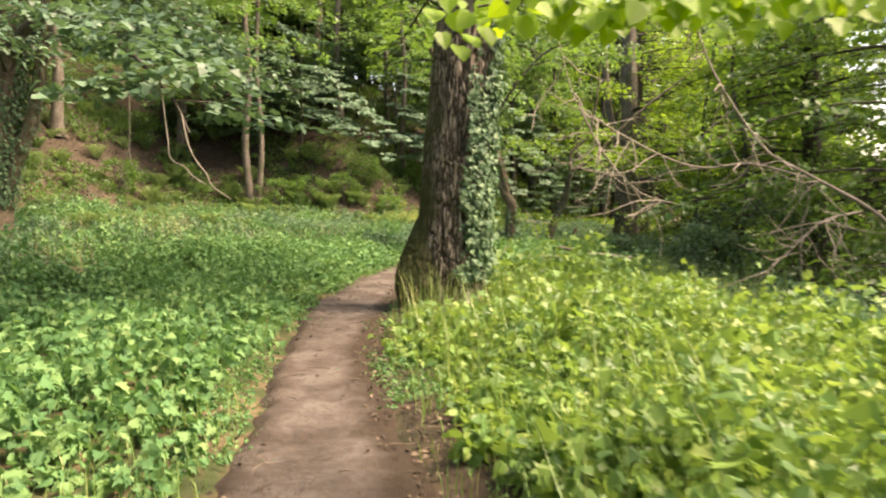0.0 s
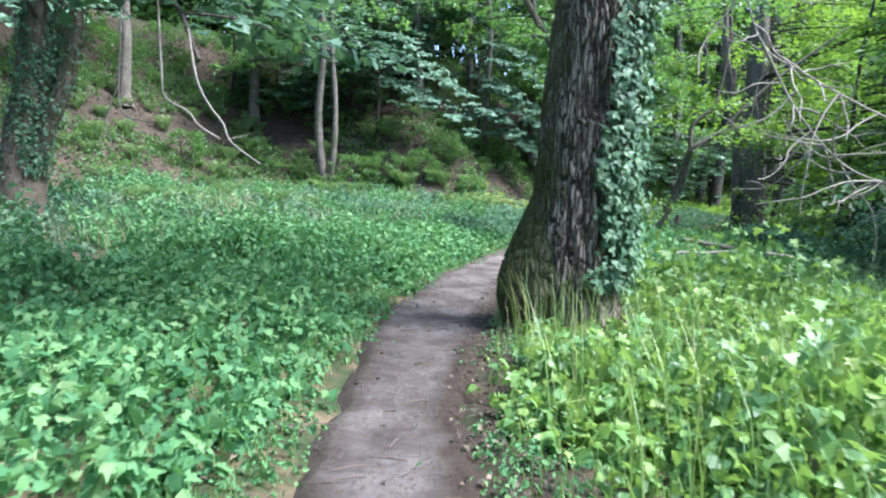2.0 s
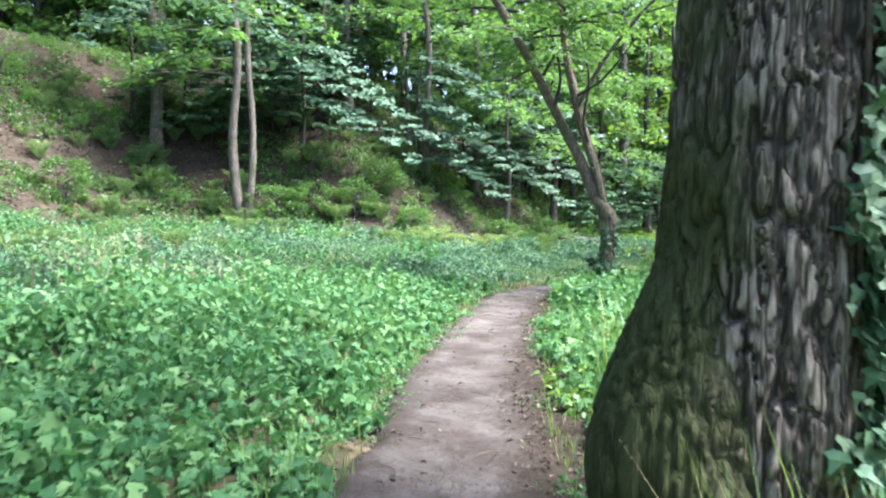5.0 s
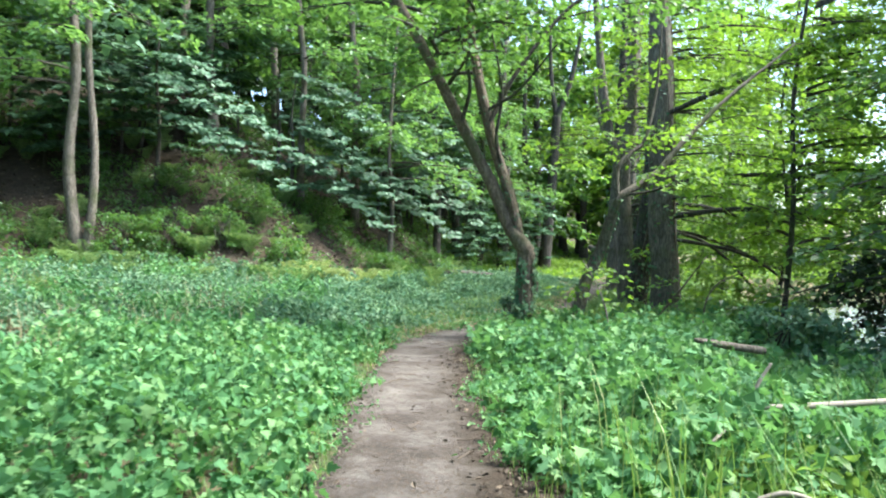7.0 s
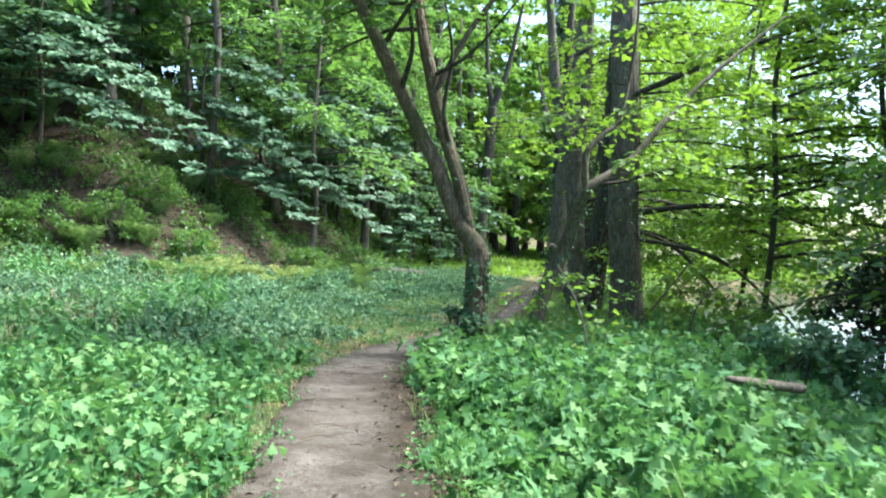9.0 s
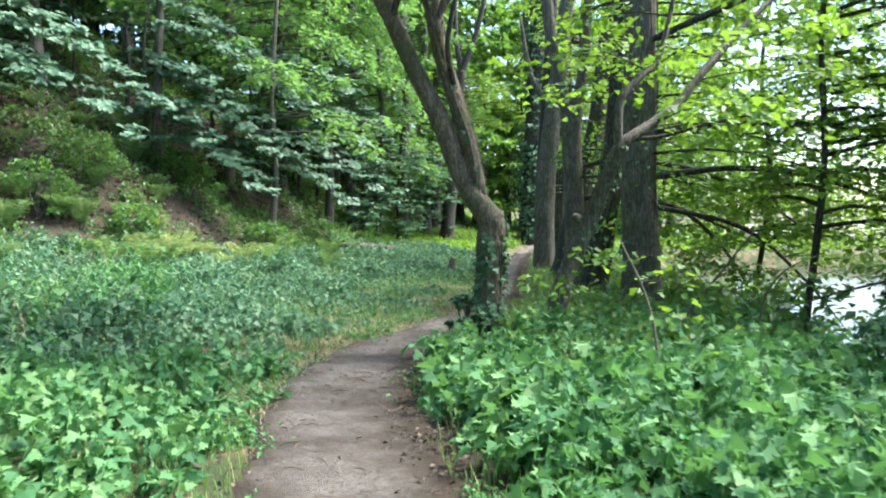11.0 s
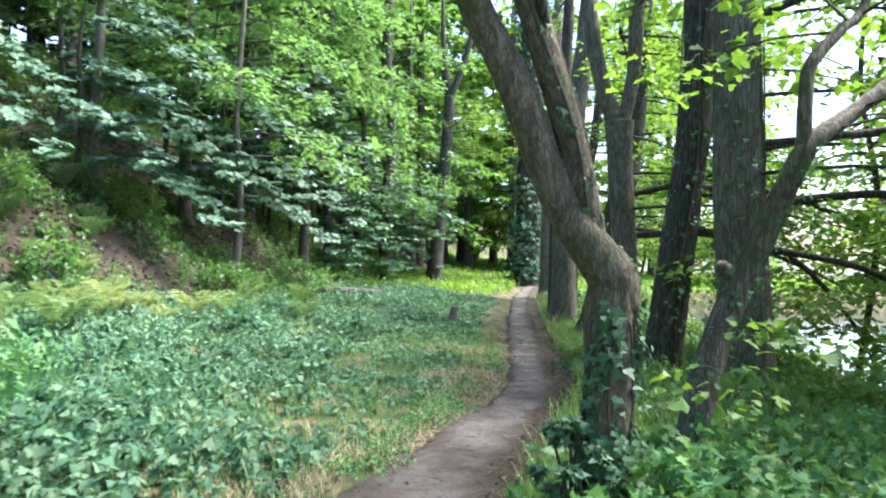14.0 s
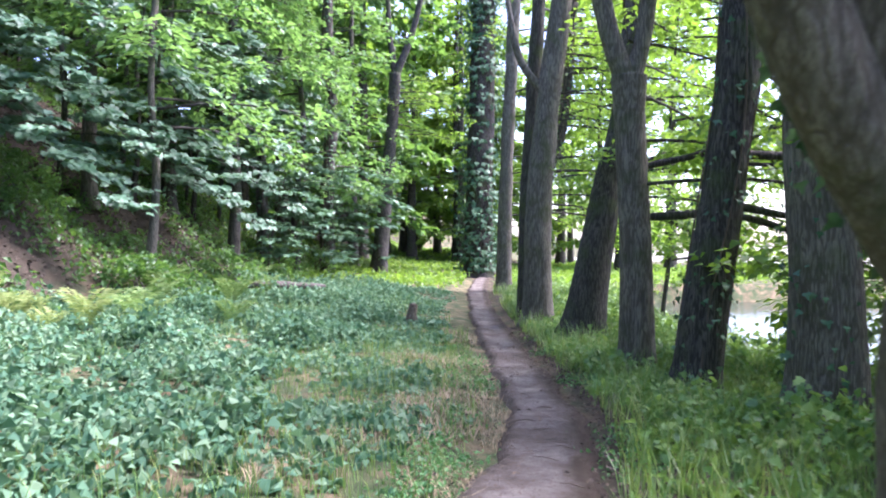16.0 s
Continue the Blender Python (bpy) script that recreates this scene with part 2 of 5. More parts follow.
def vnoise(x, y, z=0.0):
    """Smooth value noise from 0 to 1."""
    x, y, z = np.broadcast_arrays(np.asarray(x, float), np.asarray(y, float), np.asarray(z, float))
    ix, iy, iz = np.floor(x).astype(np.int64), np.floor(y).astype(np.int64), np.floor(z).astype(np.int64)
    fx, fy, fz = x - ix, y - iy, z - iz
    fx, fy, fz = fx * fx * (3 - 2 * fx), fy * fy * (3 - 2 * fy), fz * fz * (3 - 2 * fz)
    out = 0
    for dx in (0, 1):
        for dy in (0, 1):
            for dz in (0, 1):
                w = (fx if dx else 1 - fx) * (fy if dy else 1 - fy) * (fz if dz else 1 - fz)
                out = out + w * lattice(ix + dx, iy + dy, iz + dz)
    return out


def smooth(a, b, x):
    t = np.clip((x - a) / (b - a), 0, 1)
    return t * t * (3 - 2 * t)


def spline(points, n):
    """Catmull-Rom through the rows of points, n rows long."""
    p = np.asarray(points, float)
    p = np.vstack([2 * p[0] - p[1], p, 2 * p[-1] - p[-2]])
    u = np.linspace(0, len(p) - 3 - 1e-6, n)
    i = u.astype(int)
    f = (u - i)[:, None]
    a, b, c, d = p[i], p[i + 1], p[i + 2], p[i + 3]
    return 0.5 * (2 * b + (c - a) * f + (2 * a - 5 * b + 4 * c - d) * f ** 2 + (3 * b - a - 3 * c + d) * f ** 3)


def mesh_of(name, verts, faces, mat, smooth_shade=False):
    """A mesh from an array of vertices and one or more arrays of faces."""
    me = bpy.data.meshes.new(name)
    faces = faces if isinstance(faces, list) else [faces]
    faces = [np.asarray(f, np.int32) for f in faces if len(f)]
    me.vertices.add(len(verts))
    me.vertices.foreach_set("co", np.asarray(verts, np.float32).ravel())
    loops = np.concatenate([f.ravel() for f in faces])
    sizes = np.concatenate([np.full(len(f), f.shape[1], np.int32) for f in faces])
    me.loops.add(len(loops))
    me.loops.foreach_set("vertex_index", loops)
    me.polygons.add(len(sizes))
    me.polygons.foreach_set("loop_start", np.concatenate([[0], np.cumsum(sizes)[:-1]]).astype(np.int32))
    me.polygons.foreach_set("use_smooth", np.full(len(sizes), smooth_shade))
    me.materials.append(mat)
    me.update(calc_edges=True)
    return me


def part(name, me, parent=None, label=""):
    ob = new(name, me)
    if parent is not None:
        ob.parent = parent
    return tagged(ob, label)


def join(pieces):
    """Several (verts, faces) with equal face size as one."""
    vs, fs, k = [], [], 0
    for v, f in pieces:
        vs.append(v)
        fs.append(np.asarray(f) + k)
        k += len(v)
    return np.vstack(vs), np.vstack(fs)


# ---- the lie of the land ----
PATH = spline([(-0.3, -14), (-0.35, -6), (-0.45, 0), (-0.6, 3.5), (-1.12, 6.6), (-1.24, 8.6), (-1.2, 11.5), (-1.05, 13.6), (-0.55, 16.9),
               (-0.3, 18.4), (-0.07, 19.7), (0.25, 20.8), (0.75, 22.0), (1.55, 23.15), (2.65, 24.6), (3.9, 26.2), (5.0, 28.2), (6.3, 30.8), (8.4, 35), (11.2, 40.5), (14.2, 46), (18.5, 53), (26, 64)], 420)
SEG = PATH[1:] - PATH[:-1]
FOOT = np.array([(-19, -20), (-17, 4), (-14.5, 20), (-10, 32.5), (-4, 32), (-0.8, 34), (4.6, 42.5), (8.2, 50), (13, 58), (20, 70), (30, 90)], float)


def beside(x, y, line):
    """Signed distance (left of the line: plus) and the place along it, 0 to 1."""
    x, y = np.asarray(x, float).ravel(), np.asarray(y, float).ravel()
    best, side, along = np.full(len(x), 1e9), np.zeros(len(x)), np.zeros(len(x))
    a, d = line[:-1], line[1:] - line[:-1]
    ll = (d ** 2).sum(1)
    for c in range(0, len(x), 4000):
        px, py = x[c:c + 4000, None], y[c:c + 4000, None]
        t = np.clip(((px - a[:, 0]) * d[:, 0] + (py - a[:, 1]) * d[:, 1]) / ll, 0, 1)
        qx, qy = px - a[:, 0] - t * d[:, 0], py - a[:, 1] - t * d[:, 1]
        r = qx ** 2 + qy ** 2
        k = r.argmin(1)
        i = np.arange(len(k))
        cr = d[k, 0] * (py[:, 0] - a[k, 1]) - d[k, 1] * (px[:, 0] - a[k, 0])
        side[c:c + 4000] = np.sqrt(r[i, k]) * np.where(cr >= 0, 1, -1)
        along[c:c + 4000] = (k + t[i, k]) / len(d)
    return side, along


def path_level(y):
    return np.interp(y, [-15, 14, 20, 25, 30, 36, 44, 60], [0, 0, -0.08, -0.18, -0.3, -0.36, -0.3, -0.2])


def terrain(x, y):
    """Height, distance left of the path, distance behind the hill's foot."""
    shape = np.shape(x)
    x, y = np.asarray(x, float).ravel(), np.asarray(y, float).ravel()
    s, u = beside(x, y, PATH[::3])
    f, _ = beside(x, y, FOOT)
    py = np.interp(u, np.linspace(0, 1, len(PATH[::3])), PATH[::3, 1])
    z = path_level(py)
    left = np.clip(s - 0.9, 0, None)
    z = z + 0.055 * np.minimum(left, 10) + 0.03 * np.clip(left - 3, 0, 9)
    h = np.clip(f + 0.6, 0, 15)
    z = z + 0.8 * (np.sqrt(h * h + 1) - 1) * (1 - 0.45 * smooth(9, 24, h)) + 0.5 * (vnoise(x * 0.45, y * 0.45) - 0.5) * smooth(0.5, 4, h)
    right = -s
    lip = 6.8 - 2.6 * smooth(19, 25, py) + 1.5 * smooth(38, 46, py) + 30 * smooth(50, 56, py)
    z = z - 0.05 * np.clip(right - 1.2, 0, 4) - 1.7 * smooth(lip, lip + 3.2, right + 0.8 * (vnoise(x * 0.4, y * 0.4, 3.0) - 0.5))
    z = z + 0.10 * (vnoise(x * 0.8, y * 0.8, 5.0) - 0.5) * smooth(0.6, 2, np.abs(s)) + 0.03 * (vnoise(x * 3, y * 3, 9.0) - 0.5)
    z = z - 0.07 * (1 - smooth(0.45, 0.75, np.abs(s)))
    return z.reshape(shape), s.reshape(shape), f.reshape(shape)


def lie(x, y):
    return float(terrain(np.array([x]), np.array([y]))[0][0])


def axis(parts):
    return np.unique(np.concatenate([np.arange(a, b, d) for a, b, d in parts]).round(4))


gx = axis([(-1200, -200, 250), (-200, -40, 20), (-40, -14, 1.0), (-14, -4, 0.4), (-4, 9, 0.2), (9, 24, 0.5), (24, 60, 3), (60, 200, 20), (200, 1201, 250)])
gy = axis([(-1200, -200, 250), (-200, -30, 20), (-30, -4, 1.0), (-4, 32, 0.22), (32, 60, 0.4), (60, 100, 2), (100, 200, 20), (200, 1201, 250)])
GX, GY = np.meshgrid(gx, gy)
GZ, GS, GF = terrain(GX, GY)
idx = np.arange(GX.size).reshape(GX.shape)
quads = np.stack([idx[:-1, :-1], idx[:-1, 1:], idx[1:, 1:], idx[1:, :-1]], -1).reshape(-1, 4)
ground_me = mesh_of("ground", np.stack([GX, GY, GZ], -1).reshape(-1, 3), quads, FLOOR, True)
ground_me.attributes.new("litter", "FLOAT", "POINT").data.foreach_set("value", (smooth(-1.5, 1.5, GF + 2 * (vnoise(GX, GY) - 0.5)) * 0.9 + (GS < 0) * 0.95 * np.exp(-((GS + 0.75) / 0.4) ** 2)).ravel().astype(np.float32))
tagged(new("ground", ground_me), "dark woodland floor rising to a leaf-littered bank", "ground", kind="structure")

w_path = np.linspace(-0.78, 0.78, 21)
pn = np.stack([-np.gradient(PATH[:, 1]), np.gradient(PATH[:, 0])], -1)
pn /= np.linalg.norm(pn, axis=1)[:, None]
fine_path = spline(PATH, 800)
fn = spline(pn, 800)
half = 0.41 + 0.15 * smooth(7.5, 10.5, fine_path[:, 1]) - 0.27 * smooth(21, 27, fine_path[:, 1]) - 0.11 * np.exp(-((fine_path[:, 1] - 7.6) / 1.5) ** 2) + 0.08 * np.exp(-((fine_path[:, 1] - 3) / 1.6) ** 2)
fy = fine_path[:, 1]
wob = np.where(w_path[None] > 0, (1 + 0.3 * (vnoise(fy * 1.3, 0.0) - 0.5) + 0.2 * (vnoise(fy * 4.1, 2.0) - 0.5) + 0.07 * (vnoise(fy * 10, 4.0) - 0.5))[:, None],
               (1 + 0.3 * (vnoise(fy * 1.3, 50.0) - 0.5) + 0.2 * (vnoise(fy * 4.1, 52.0) - 0.5) + 0.07 * (vnoise(fy * 10, 54.0) - 0.5))[:, None])
reach = w_path[None] * half[:, None] * wob / 0.58
px = fine_path[:, None, 0] + fn[:, None, 0] * reach
py_ = fine_path[:, None, 1] + fn[:, None, 1] * reach
edge = np.abs(w_path)[None] / 0.78
pz = np.repeat(path_level(fine_path[:, 1])[:, None], 21, 1) - 0.005 + 0.03 * edge ** 2 - 0.085 * smooth(0.74, 1.0, edge) \
    + 0.05 * (vnoise(px * 2.2, py_ * 2.2, 2.0) - 0.5) + 0.02 * (vnoise(px * 6, py_ * 6, 6.0) - 0.5) + 0.012 * (vnoise(px * 11, py_ * 11, 4.0) - 0.5)
pi = np.arange(px.size).reshape(px.shape)
path_me = mesh_of("path", np.stack([px, py_, pz], -1).reshape(-1, 3), np.stack([pi[:-1, :-1], pi[1:, :-1], pi[1:, 1:], pi[:-1, 1:]], -1).reshape(-1, 4)[:, ::-1], SOIL, True)
path_me.attributes.new("verge", "FLOAT", "POINT").data.foreach_set("value", np.where(w_path < 0, 0.1 + edge * 1.1, edge * 0.8).repeat(len(px), 0).ravel().astype(np.float32))
tagged(new("path", path_me), "narrow trodden grey-brown earth path with leaf litter along its edges", "path", kind="structure")

wv = np.array([(2, -60, -1.25), (1200, -1200, -1.25), (1200, 1200, -1.25), (22, 75, -1.25), (9, 40, -1.25)], float)
tagged(new("water", mesh_of("water", wv, np.array([[0, 1, 2, 3, 4]]), WATER)), "still pale water below the bank reflecting sky", "water", kind="structure")

# ---- leaves, twigs and tubes ----
JAG = np.array([(0, 0), (0.3, 0.03), (0.47, 0.3), (0.26, 0.36), (0.3, 0.66), (0.13, 0.62), (0, 1.0), (-0.13, 0.62), (-0.3, 0.66), (-0.26, 0.36), (-0.47, 0.3), (-0.3, 0.03)])
KITE = np.array([(0, 0), (0.33, 0.45), (0, 1), (-0.33, 0.45)])
PALM = np.array([(0, 0), (0.34, -0.02), (0.54, 0.26), (0.33, 0.42), (0.42, 0.72), (0.18, 0.74), (0, 1.0), (-0.18, 0.74), (-0.42, 0.72), (-0.33, 0.42), (-0.54, 0.26), (-0.34, -0.02)])
half_leaf = [(0.16, 0.02), (0.46, -0.02), (0.3, 0.2), (0.6, 0.46), (0.27, 0.44), (0.21, 0.6), (0.3, 0.78), (0.1, 0.78)]
MAPLE = np.array([(0, 0)] + half_leaf + [(0, 1.0)] + [(-u, w) for u, w in half_leaf[::-1]])
SIX = np.array([(0, 0), (0.45, 0.25), (0.28, 0.62), (0, 1.0), (-0.28, 0.62), (-0.45, 0.25)])
LOBED = np.array([(0, 0), (0.5, 0.28), (0.26, 0.46), (0.3, 0.78), (0, 1.0), (-0.3, 0.78), (-0.26, 0.46), (-0.5, 0.28)])
LIME = np.array([(0, 0.06), (0.22, 0), (0.45, 0.25), (0.32, 0.65), (0, 1.0), (-0.32, 0.65), (-0.45, 0.25), (-0.22, 0)])
HEART = np.array([(0, 0.0), (0.22, 0.08), (0.33, 0.3), (0.22, 0.62), (0, 1.0), (-0.22, 0.62), (-0.33, 0.3), (-0.22, 0.08)])
IVYLEAF = np.array([(0, 0.05), (0.28, 0.0), (0.5, 0.3), (0.22, 0.45), (0, 1.0), (-0.22, 0.45), (-0.5, 0.3), (-0.28, 0.0)])


def unit(v):
    return v / np.maximum(np.linalg.norm(v, axis=-1, keepdims=True), 1e-9)


def leaves(pos, normal, heading, size, shape=KITE, fold=0.25, curl=0.2):
    """One polygon a leaf, lying on normal and pointing along heading."""
    pos, n = np.asarray(pos, float), unit(np.asarray(normal, float))
    f = unit(heading - (heading * n).sum(-1, keepdims=True) * n)
    sd_ = np.cross(f, n)
    x, y = shape[:, 0], shape[:, 1]
    h = fold * np.abs(x) - curl * y ** 2
    v = pos[:, None] + size[:, None, None] * (sd_[:, None] * x[None, :, None] + f[:, None] * y[None, :, None] + n[:, None] * h[None, :, None])
    k = len(shape)
    return v.reshape(-1, 3), np.arange(len(pos) * k).reshape(-1, k)


def scatter(n, up=1.0, spread=0.6):
    """n normals round the upward direction."""
    v = R.normal(0, spread, (n, 3))
    v[:, 2] += up
    return v


def headings(n):
    a = R.uniform(0, 2 * np.pi, n)
    return np.stack([np.cos(a), np.sin(a), np.zeros(n)], -1)


FURROW = []


def tube(points, radii, sides=8, rows=12, rough=0.0, ridge=0.0, freq=8.0, flare=0.0):
    """A tapering limb along points; ridge: depth of the bark's furrows; flare: widening at the foot."""
    c = spline(np.column_stack([points, radii]), rows)
    if c[-1, 3] > 0.008:
        tip = unit(c[-1, :3] - c[-2, :3]) * c[-1, 3] * 0.35
        c = np.vstack([c, np.append(c[-1, :3] + tip, 0.001)])
        rows += 1
    p, r = c[:, :3], np.maximum(c[:, 3], 0.002)
    t = unit(np.gradient(p, axis=0))
    ref = np.array([1.0, 0, 0]) if abs(t[0, 0]) < 0.8 else np.array([0, 1.0, 0])
    a = np.zeros_like(p)
    for i in range(rows):
        ref = ref - ref.dot(t[i]) * t[i]
        ref /= np.linalg.norm(ref)
        a[i] = ref
    b = np.cross(t, a)
    th = np.linspace(0, 2 * np.pi, sides, endpoint=False)
    d = a[:, None] * np.cos(th)[None, :, None] + b[:, None] * np.sin(th)[None, :, None]
    rr = np.repeat(r[:, None], sides, 1)
    if rough:
        q = p[:, None] + d * rr[..., None]
        rr = rr * (1 + rough * 2 * (vnoise(q[..., 0] * 2.5 + 7, q[..., 1] * 2.5, q[..., 2] * 1.2) - 0.5))
    if flare:
        hgt = p[:, 2] - p[0, 2]
        lob = 0.6 + 0.8 * (0.5 + 0.5 * np.sin(th * 4 + 1.3 * np.sin(th * 2 + p[0, 0] * 3)))
        rr = rr * (1 + flare * np.exp(-hgt / 0.28)[:, None] * lob[None])
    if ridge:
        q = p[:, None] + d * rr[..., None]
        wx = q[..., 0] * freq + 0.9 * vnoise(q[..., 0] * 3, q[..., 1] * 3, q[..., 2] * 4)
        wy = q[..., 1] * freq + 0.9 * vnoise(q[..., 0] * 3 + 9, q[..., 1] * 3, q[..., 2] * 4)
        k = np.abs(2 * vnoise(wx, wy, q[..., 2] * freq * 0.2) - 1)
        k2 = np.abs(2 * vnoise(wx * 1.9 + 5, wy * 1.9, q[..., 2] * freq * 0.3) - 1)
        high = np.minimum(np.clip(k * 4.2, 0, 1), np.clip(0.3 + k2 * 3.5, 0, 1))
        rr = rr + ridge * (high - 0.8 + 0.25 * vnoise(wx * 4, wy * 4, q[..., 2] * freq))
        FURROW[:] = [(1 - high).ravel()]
    else:
        FURROW[:] = []
    v = (p[:, None] + d * rr[..., None]).reshape(-1, 3)
    j = np.arange(rows * sides).reshape(rows, sides)
    f = np.stack([j[:-1], np.roll(j[:-1], -1, 1), np.roll(j[1:], -1, 1), j[1:]], -1).reshape(-1, 4)
    return v, f


def bough(start, az, length, rise=0.2, droop=0.35, width=0.35, n=260, size=0.14, layers=0.10, r=0.03, twigs=True):
    """A limb that reaches out and sags, with flat sprays of leaves: its tubes and the leaves' places and headings."""
    d = np.array([math.cos(az), math.sin(az), 0.0])
    side = np.array([-d[1], d[0], 0.0])
    start = np.asarray(start, float)
    ctrl = [start + d * length * q + np.array([0, 0, length * (rise * q - droop * q * q)]) + side * length * R.normal(0, 0.05) * q for q in (0, 0.3, 0.65, 1.0)]
    c = spline(ctrl, 24)
    tubes = [tube(ctrl, [r, r * 0.8, r * 0.5, r * 0.15], 5 if twigs else 3, 7 if twigs else 4)]
    k = max(5, int(n / 26))
    pos, head = [], []
    for i in range(k):
        q = 0.22 + 0.78 * (i + R.uniform(0, 1)) / k
        o = c[int(q * 23)]
        reach = length * width * (1.15 - q) * R.uniform(0.35, 1.0) + 0.15
        sgn = 1 if i % 2 else -1
        tip = o + d * reach * 0.7 + side * sgn * reach + np.array([0, 0, -reach * R.uniform(0.05, 0.35)])
        if twigs:
            tubes.append(tube([o, (o + tip) / 2 + [0, 0, 0.04], tip], [r * 0.3, r * 0.2, r * 0.08], 3, 4))
        m = int(n / k)
        w = R.uniform(0.15, 1.08, m)[:, None]
        p = o + (tip - o) * w
        p = p + R.normal(0, 1, (m, 3)) * [0.13, 0.13, layers]
        pos.append(p)
        head.append((tip - o) + R.normal(0, reach * 0.6, (m, 3)))
    return tubes, np.vstack(pos), np.vstack(head)


def foliage(parent, boughs, size, leaf_mat, wood_mat, shape=KITE, spread=0.35, name="crown", droop=0.4, tilt=(0, 0, 0)):
    """The leaves of all boughs as the crown, and their wood as the branches, under parent."""
    tubes = [t for b in boughs for t in b[0]]
    pos = np.vstack([b[1] for b in boughs])
    head = np.vstack([b[2] for b in boughs])
    head[:, 2] -= droop * np.linalg.norm(head, axis=1)
    v, f = leaves(pos, scatter(len(pos), 1.0, spread) + np.array(tilt), head, size * R.uniform(0.65, 1.25, len(pos)), shape, 0.2, 0.25)
    tagged(part("branchwork", mesh_of("branchwork", *join(tubes), wood_mat, True), parent), kind="stuff")
    tagged(part(name, mesh_of(name, v, f, leaf_mat), parent), kind="stuff")


def thing(name, label, category, at=(0, 0, 0), group=""):
    ob = tagged(new(name), label, category, group)
    ob.location = at
    return ob


def ivy_on(parent, pts, radii, n, size, arc=(0, 2 * math.pi), lift=0.05, mat=IVY, z0=0.0, z1=99.0, thick=0.06):
    """Ivy leaves over a stem, within an arc of bearings and a span of heights, with creeping stems."""
    c = spline(np.column_stack([pts, radii]), 60)
    c = c[(c[:, 2] >= z0) & (c[:, 2] <= z1)]
    k = R.integers(0, len(c), n)
    a = R.uniform(*arc, n)
    clump = vnoise(a * 2.2, c[k, 2] * 2.2, 1.0) + R.normal(0, 0.08, n)
    keep = clump > 0.3
    k, a = k[keep], a[keep]
    o = np.stack([np.cos(a), np.sin(a), np.zeros(len(a))], -1)
    p = c[k, :3] + o * (c[k, 3] + lift + np.abs(R.normal(0, thick, len(k))))[:, None]
    p[:, 2] += R.normal(0, 0.06, len(k))
    down = np.tile([0, 0, -1.0], (len(k), 1)) + R.normal(0, 0.4, (len(k), 3))
    v, f = leaves(p, o * 1.0 + R.normal(0, 0.35, (len(k), 3)) + [0, 0, 0.45], down, size * R.uniform(0.6, 1.3, len(k)), IVYLEAF, 0.15, 0.15)
    ivy = tagged(part("ivy", mesh_of("ivy", v, f, mat), parent, "glossy climbing ivy leaves"), kind="stuff")
    for i in range(5):
        a0 = R.uniform(*arc)
        row = c[::6]
        an = a0 + 0.25 * np.sin(np.arange(len(row)) * 0.9 + i)
        q = row[:, :3] + np.stack([np.cos(an), np.sin(an), 0 * an], -1) * (row[:, 3] + 0.012)[:, None]
        if len(q) > 2:
            part("ivy_stem", mesh_of("ivy_stem", *tube(q, np.full(len(q), 0.012), 5, len(q) * 3), TWIG, True), ivy, "brown creeping ivy stem")


def trunk_part(parent, pts, radii, mat, sides=28, rows=80, rough=0.1, ridge=0.012, freq=9.0, flare=0.0, name="trunk", label="", depth=0.45):
    v, f = tube(pts, radii, sides, rows, rough, ridge, freq, flare)
    me = mesh_of(name, v, f, mat, True)
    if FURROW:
        # furrow drives the painted crease darkening; depth sets how strong it is.
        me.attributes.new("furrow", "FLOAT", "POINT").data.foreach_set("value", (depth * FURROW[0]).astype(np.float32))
    return part(name, me, parent, label)

# ==== THINGS ====
def rel(pts, base):
    return np.asarray(pts, float)[:, :3] - np.asarray(base, float)


def crown_boughs(base, top, z0, z1, n, length, leaves_each, size, az=None, rise=0.25, droop=0.3, width=0.4, r=0.04, twigs=True):
    """Boughs all round a stem between two heights."""
    out = []
    for i in range(n):
        q = (i + R.uniform(0, 1)) / n
        z = z0 + (z1 - z0) * q
        w = (z - base[2]) / max(top[2] - base[2], 0.1)
        p = np.asarray(base) + (np.asarray(top) - np.asarray(base)) * min(w, 1)
        a = R.uniform(0, 2 * np.pi) if az is None else R.uniform(*az)
        ln = length * R.uniform(0.6, 1.15) * (1 - 0.35 * q)
        out.append(bough((p[0], p[1], z), a, ln, rise, droop, width, leaves_each, size, 0.12, r, twigs))
    return out


# ---- the oak beside the path ----
ob = (0.12, 10.1, lie(0.12, 10.1) - 0.05)
oak = thing("oak_tree", "large oak with deeply furrowed brown bark and ivy climbing one side", "tree", ob)
opts = rel([(0.04, 10.1, ob[2]), (0.06, 10.1, 0.45), (0.1, 10.1, 1.3), (0.24, 10.12, 3.0), (0.42, 10.15, 5.5), (0.5, 10.2, 9.0)], ob)
orad = [0.5, 0.47, 0.435, 0.41, 0.38, 0.28]
lower = spline(np.column_stack([opts, orad]), 40)
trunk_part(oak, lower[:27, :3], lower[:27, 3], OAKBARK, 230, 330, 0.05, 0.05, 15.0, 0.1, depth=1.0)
trunk_part(oak, lower[26:, :3], lower[26:, 3], OAKBARK, 60, 90, 0.05, 0.03, 15.0, 0, "upper_trunk")
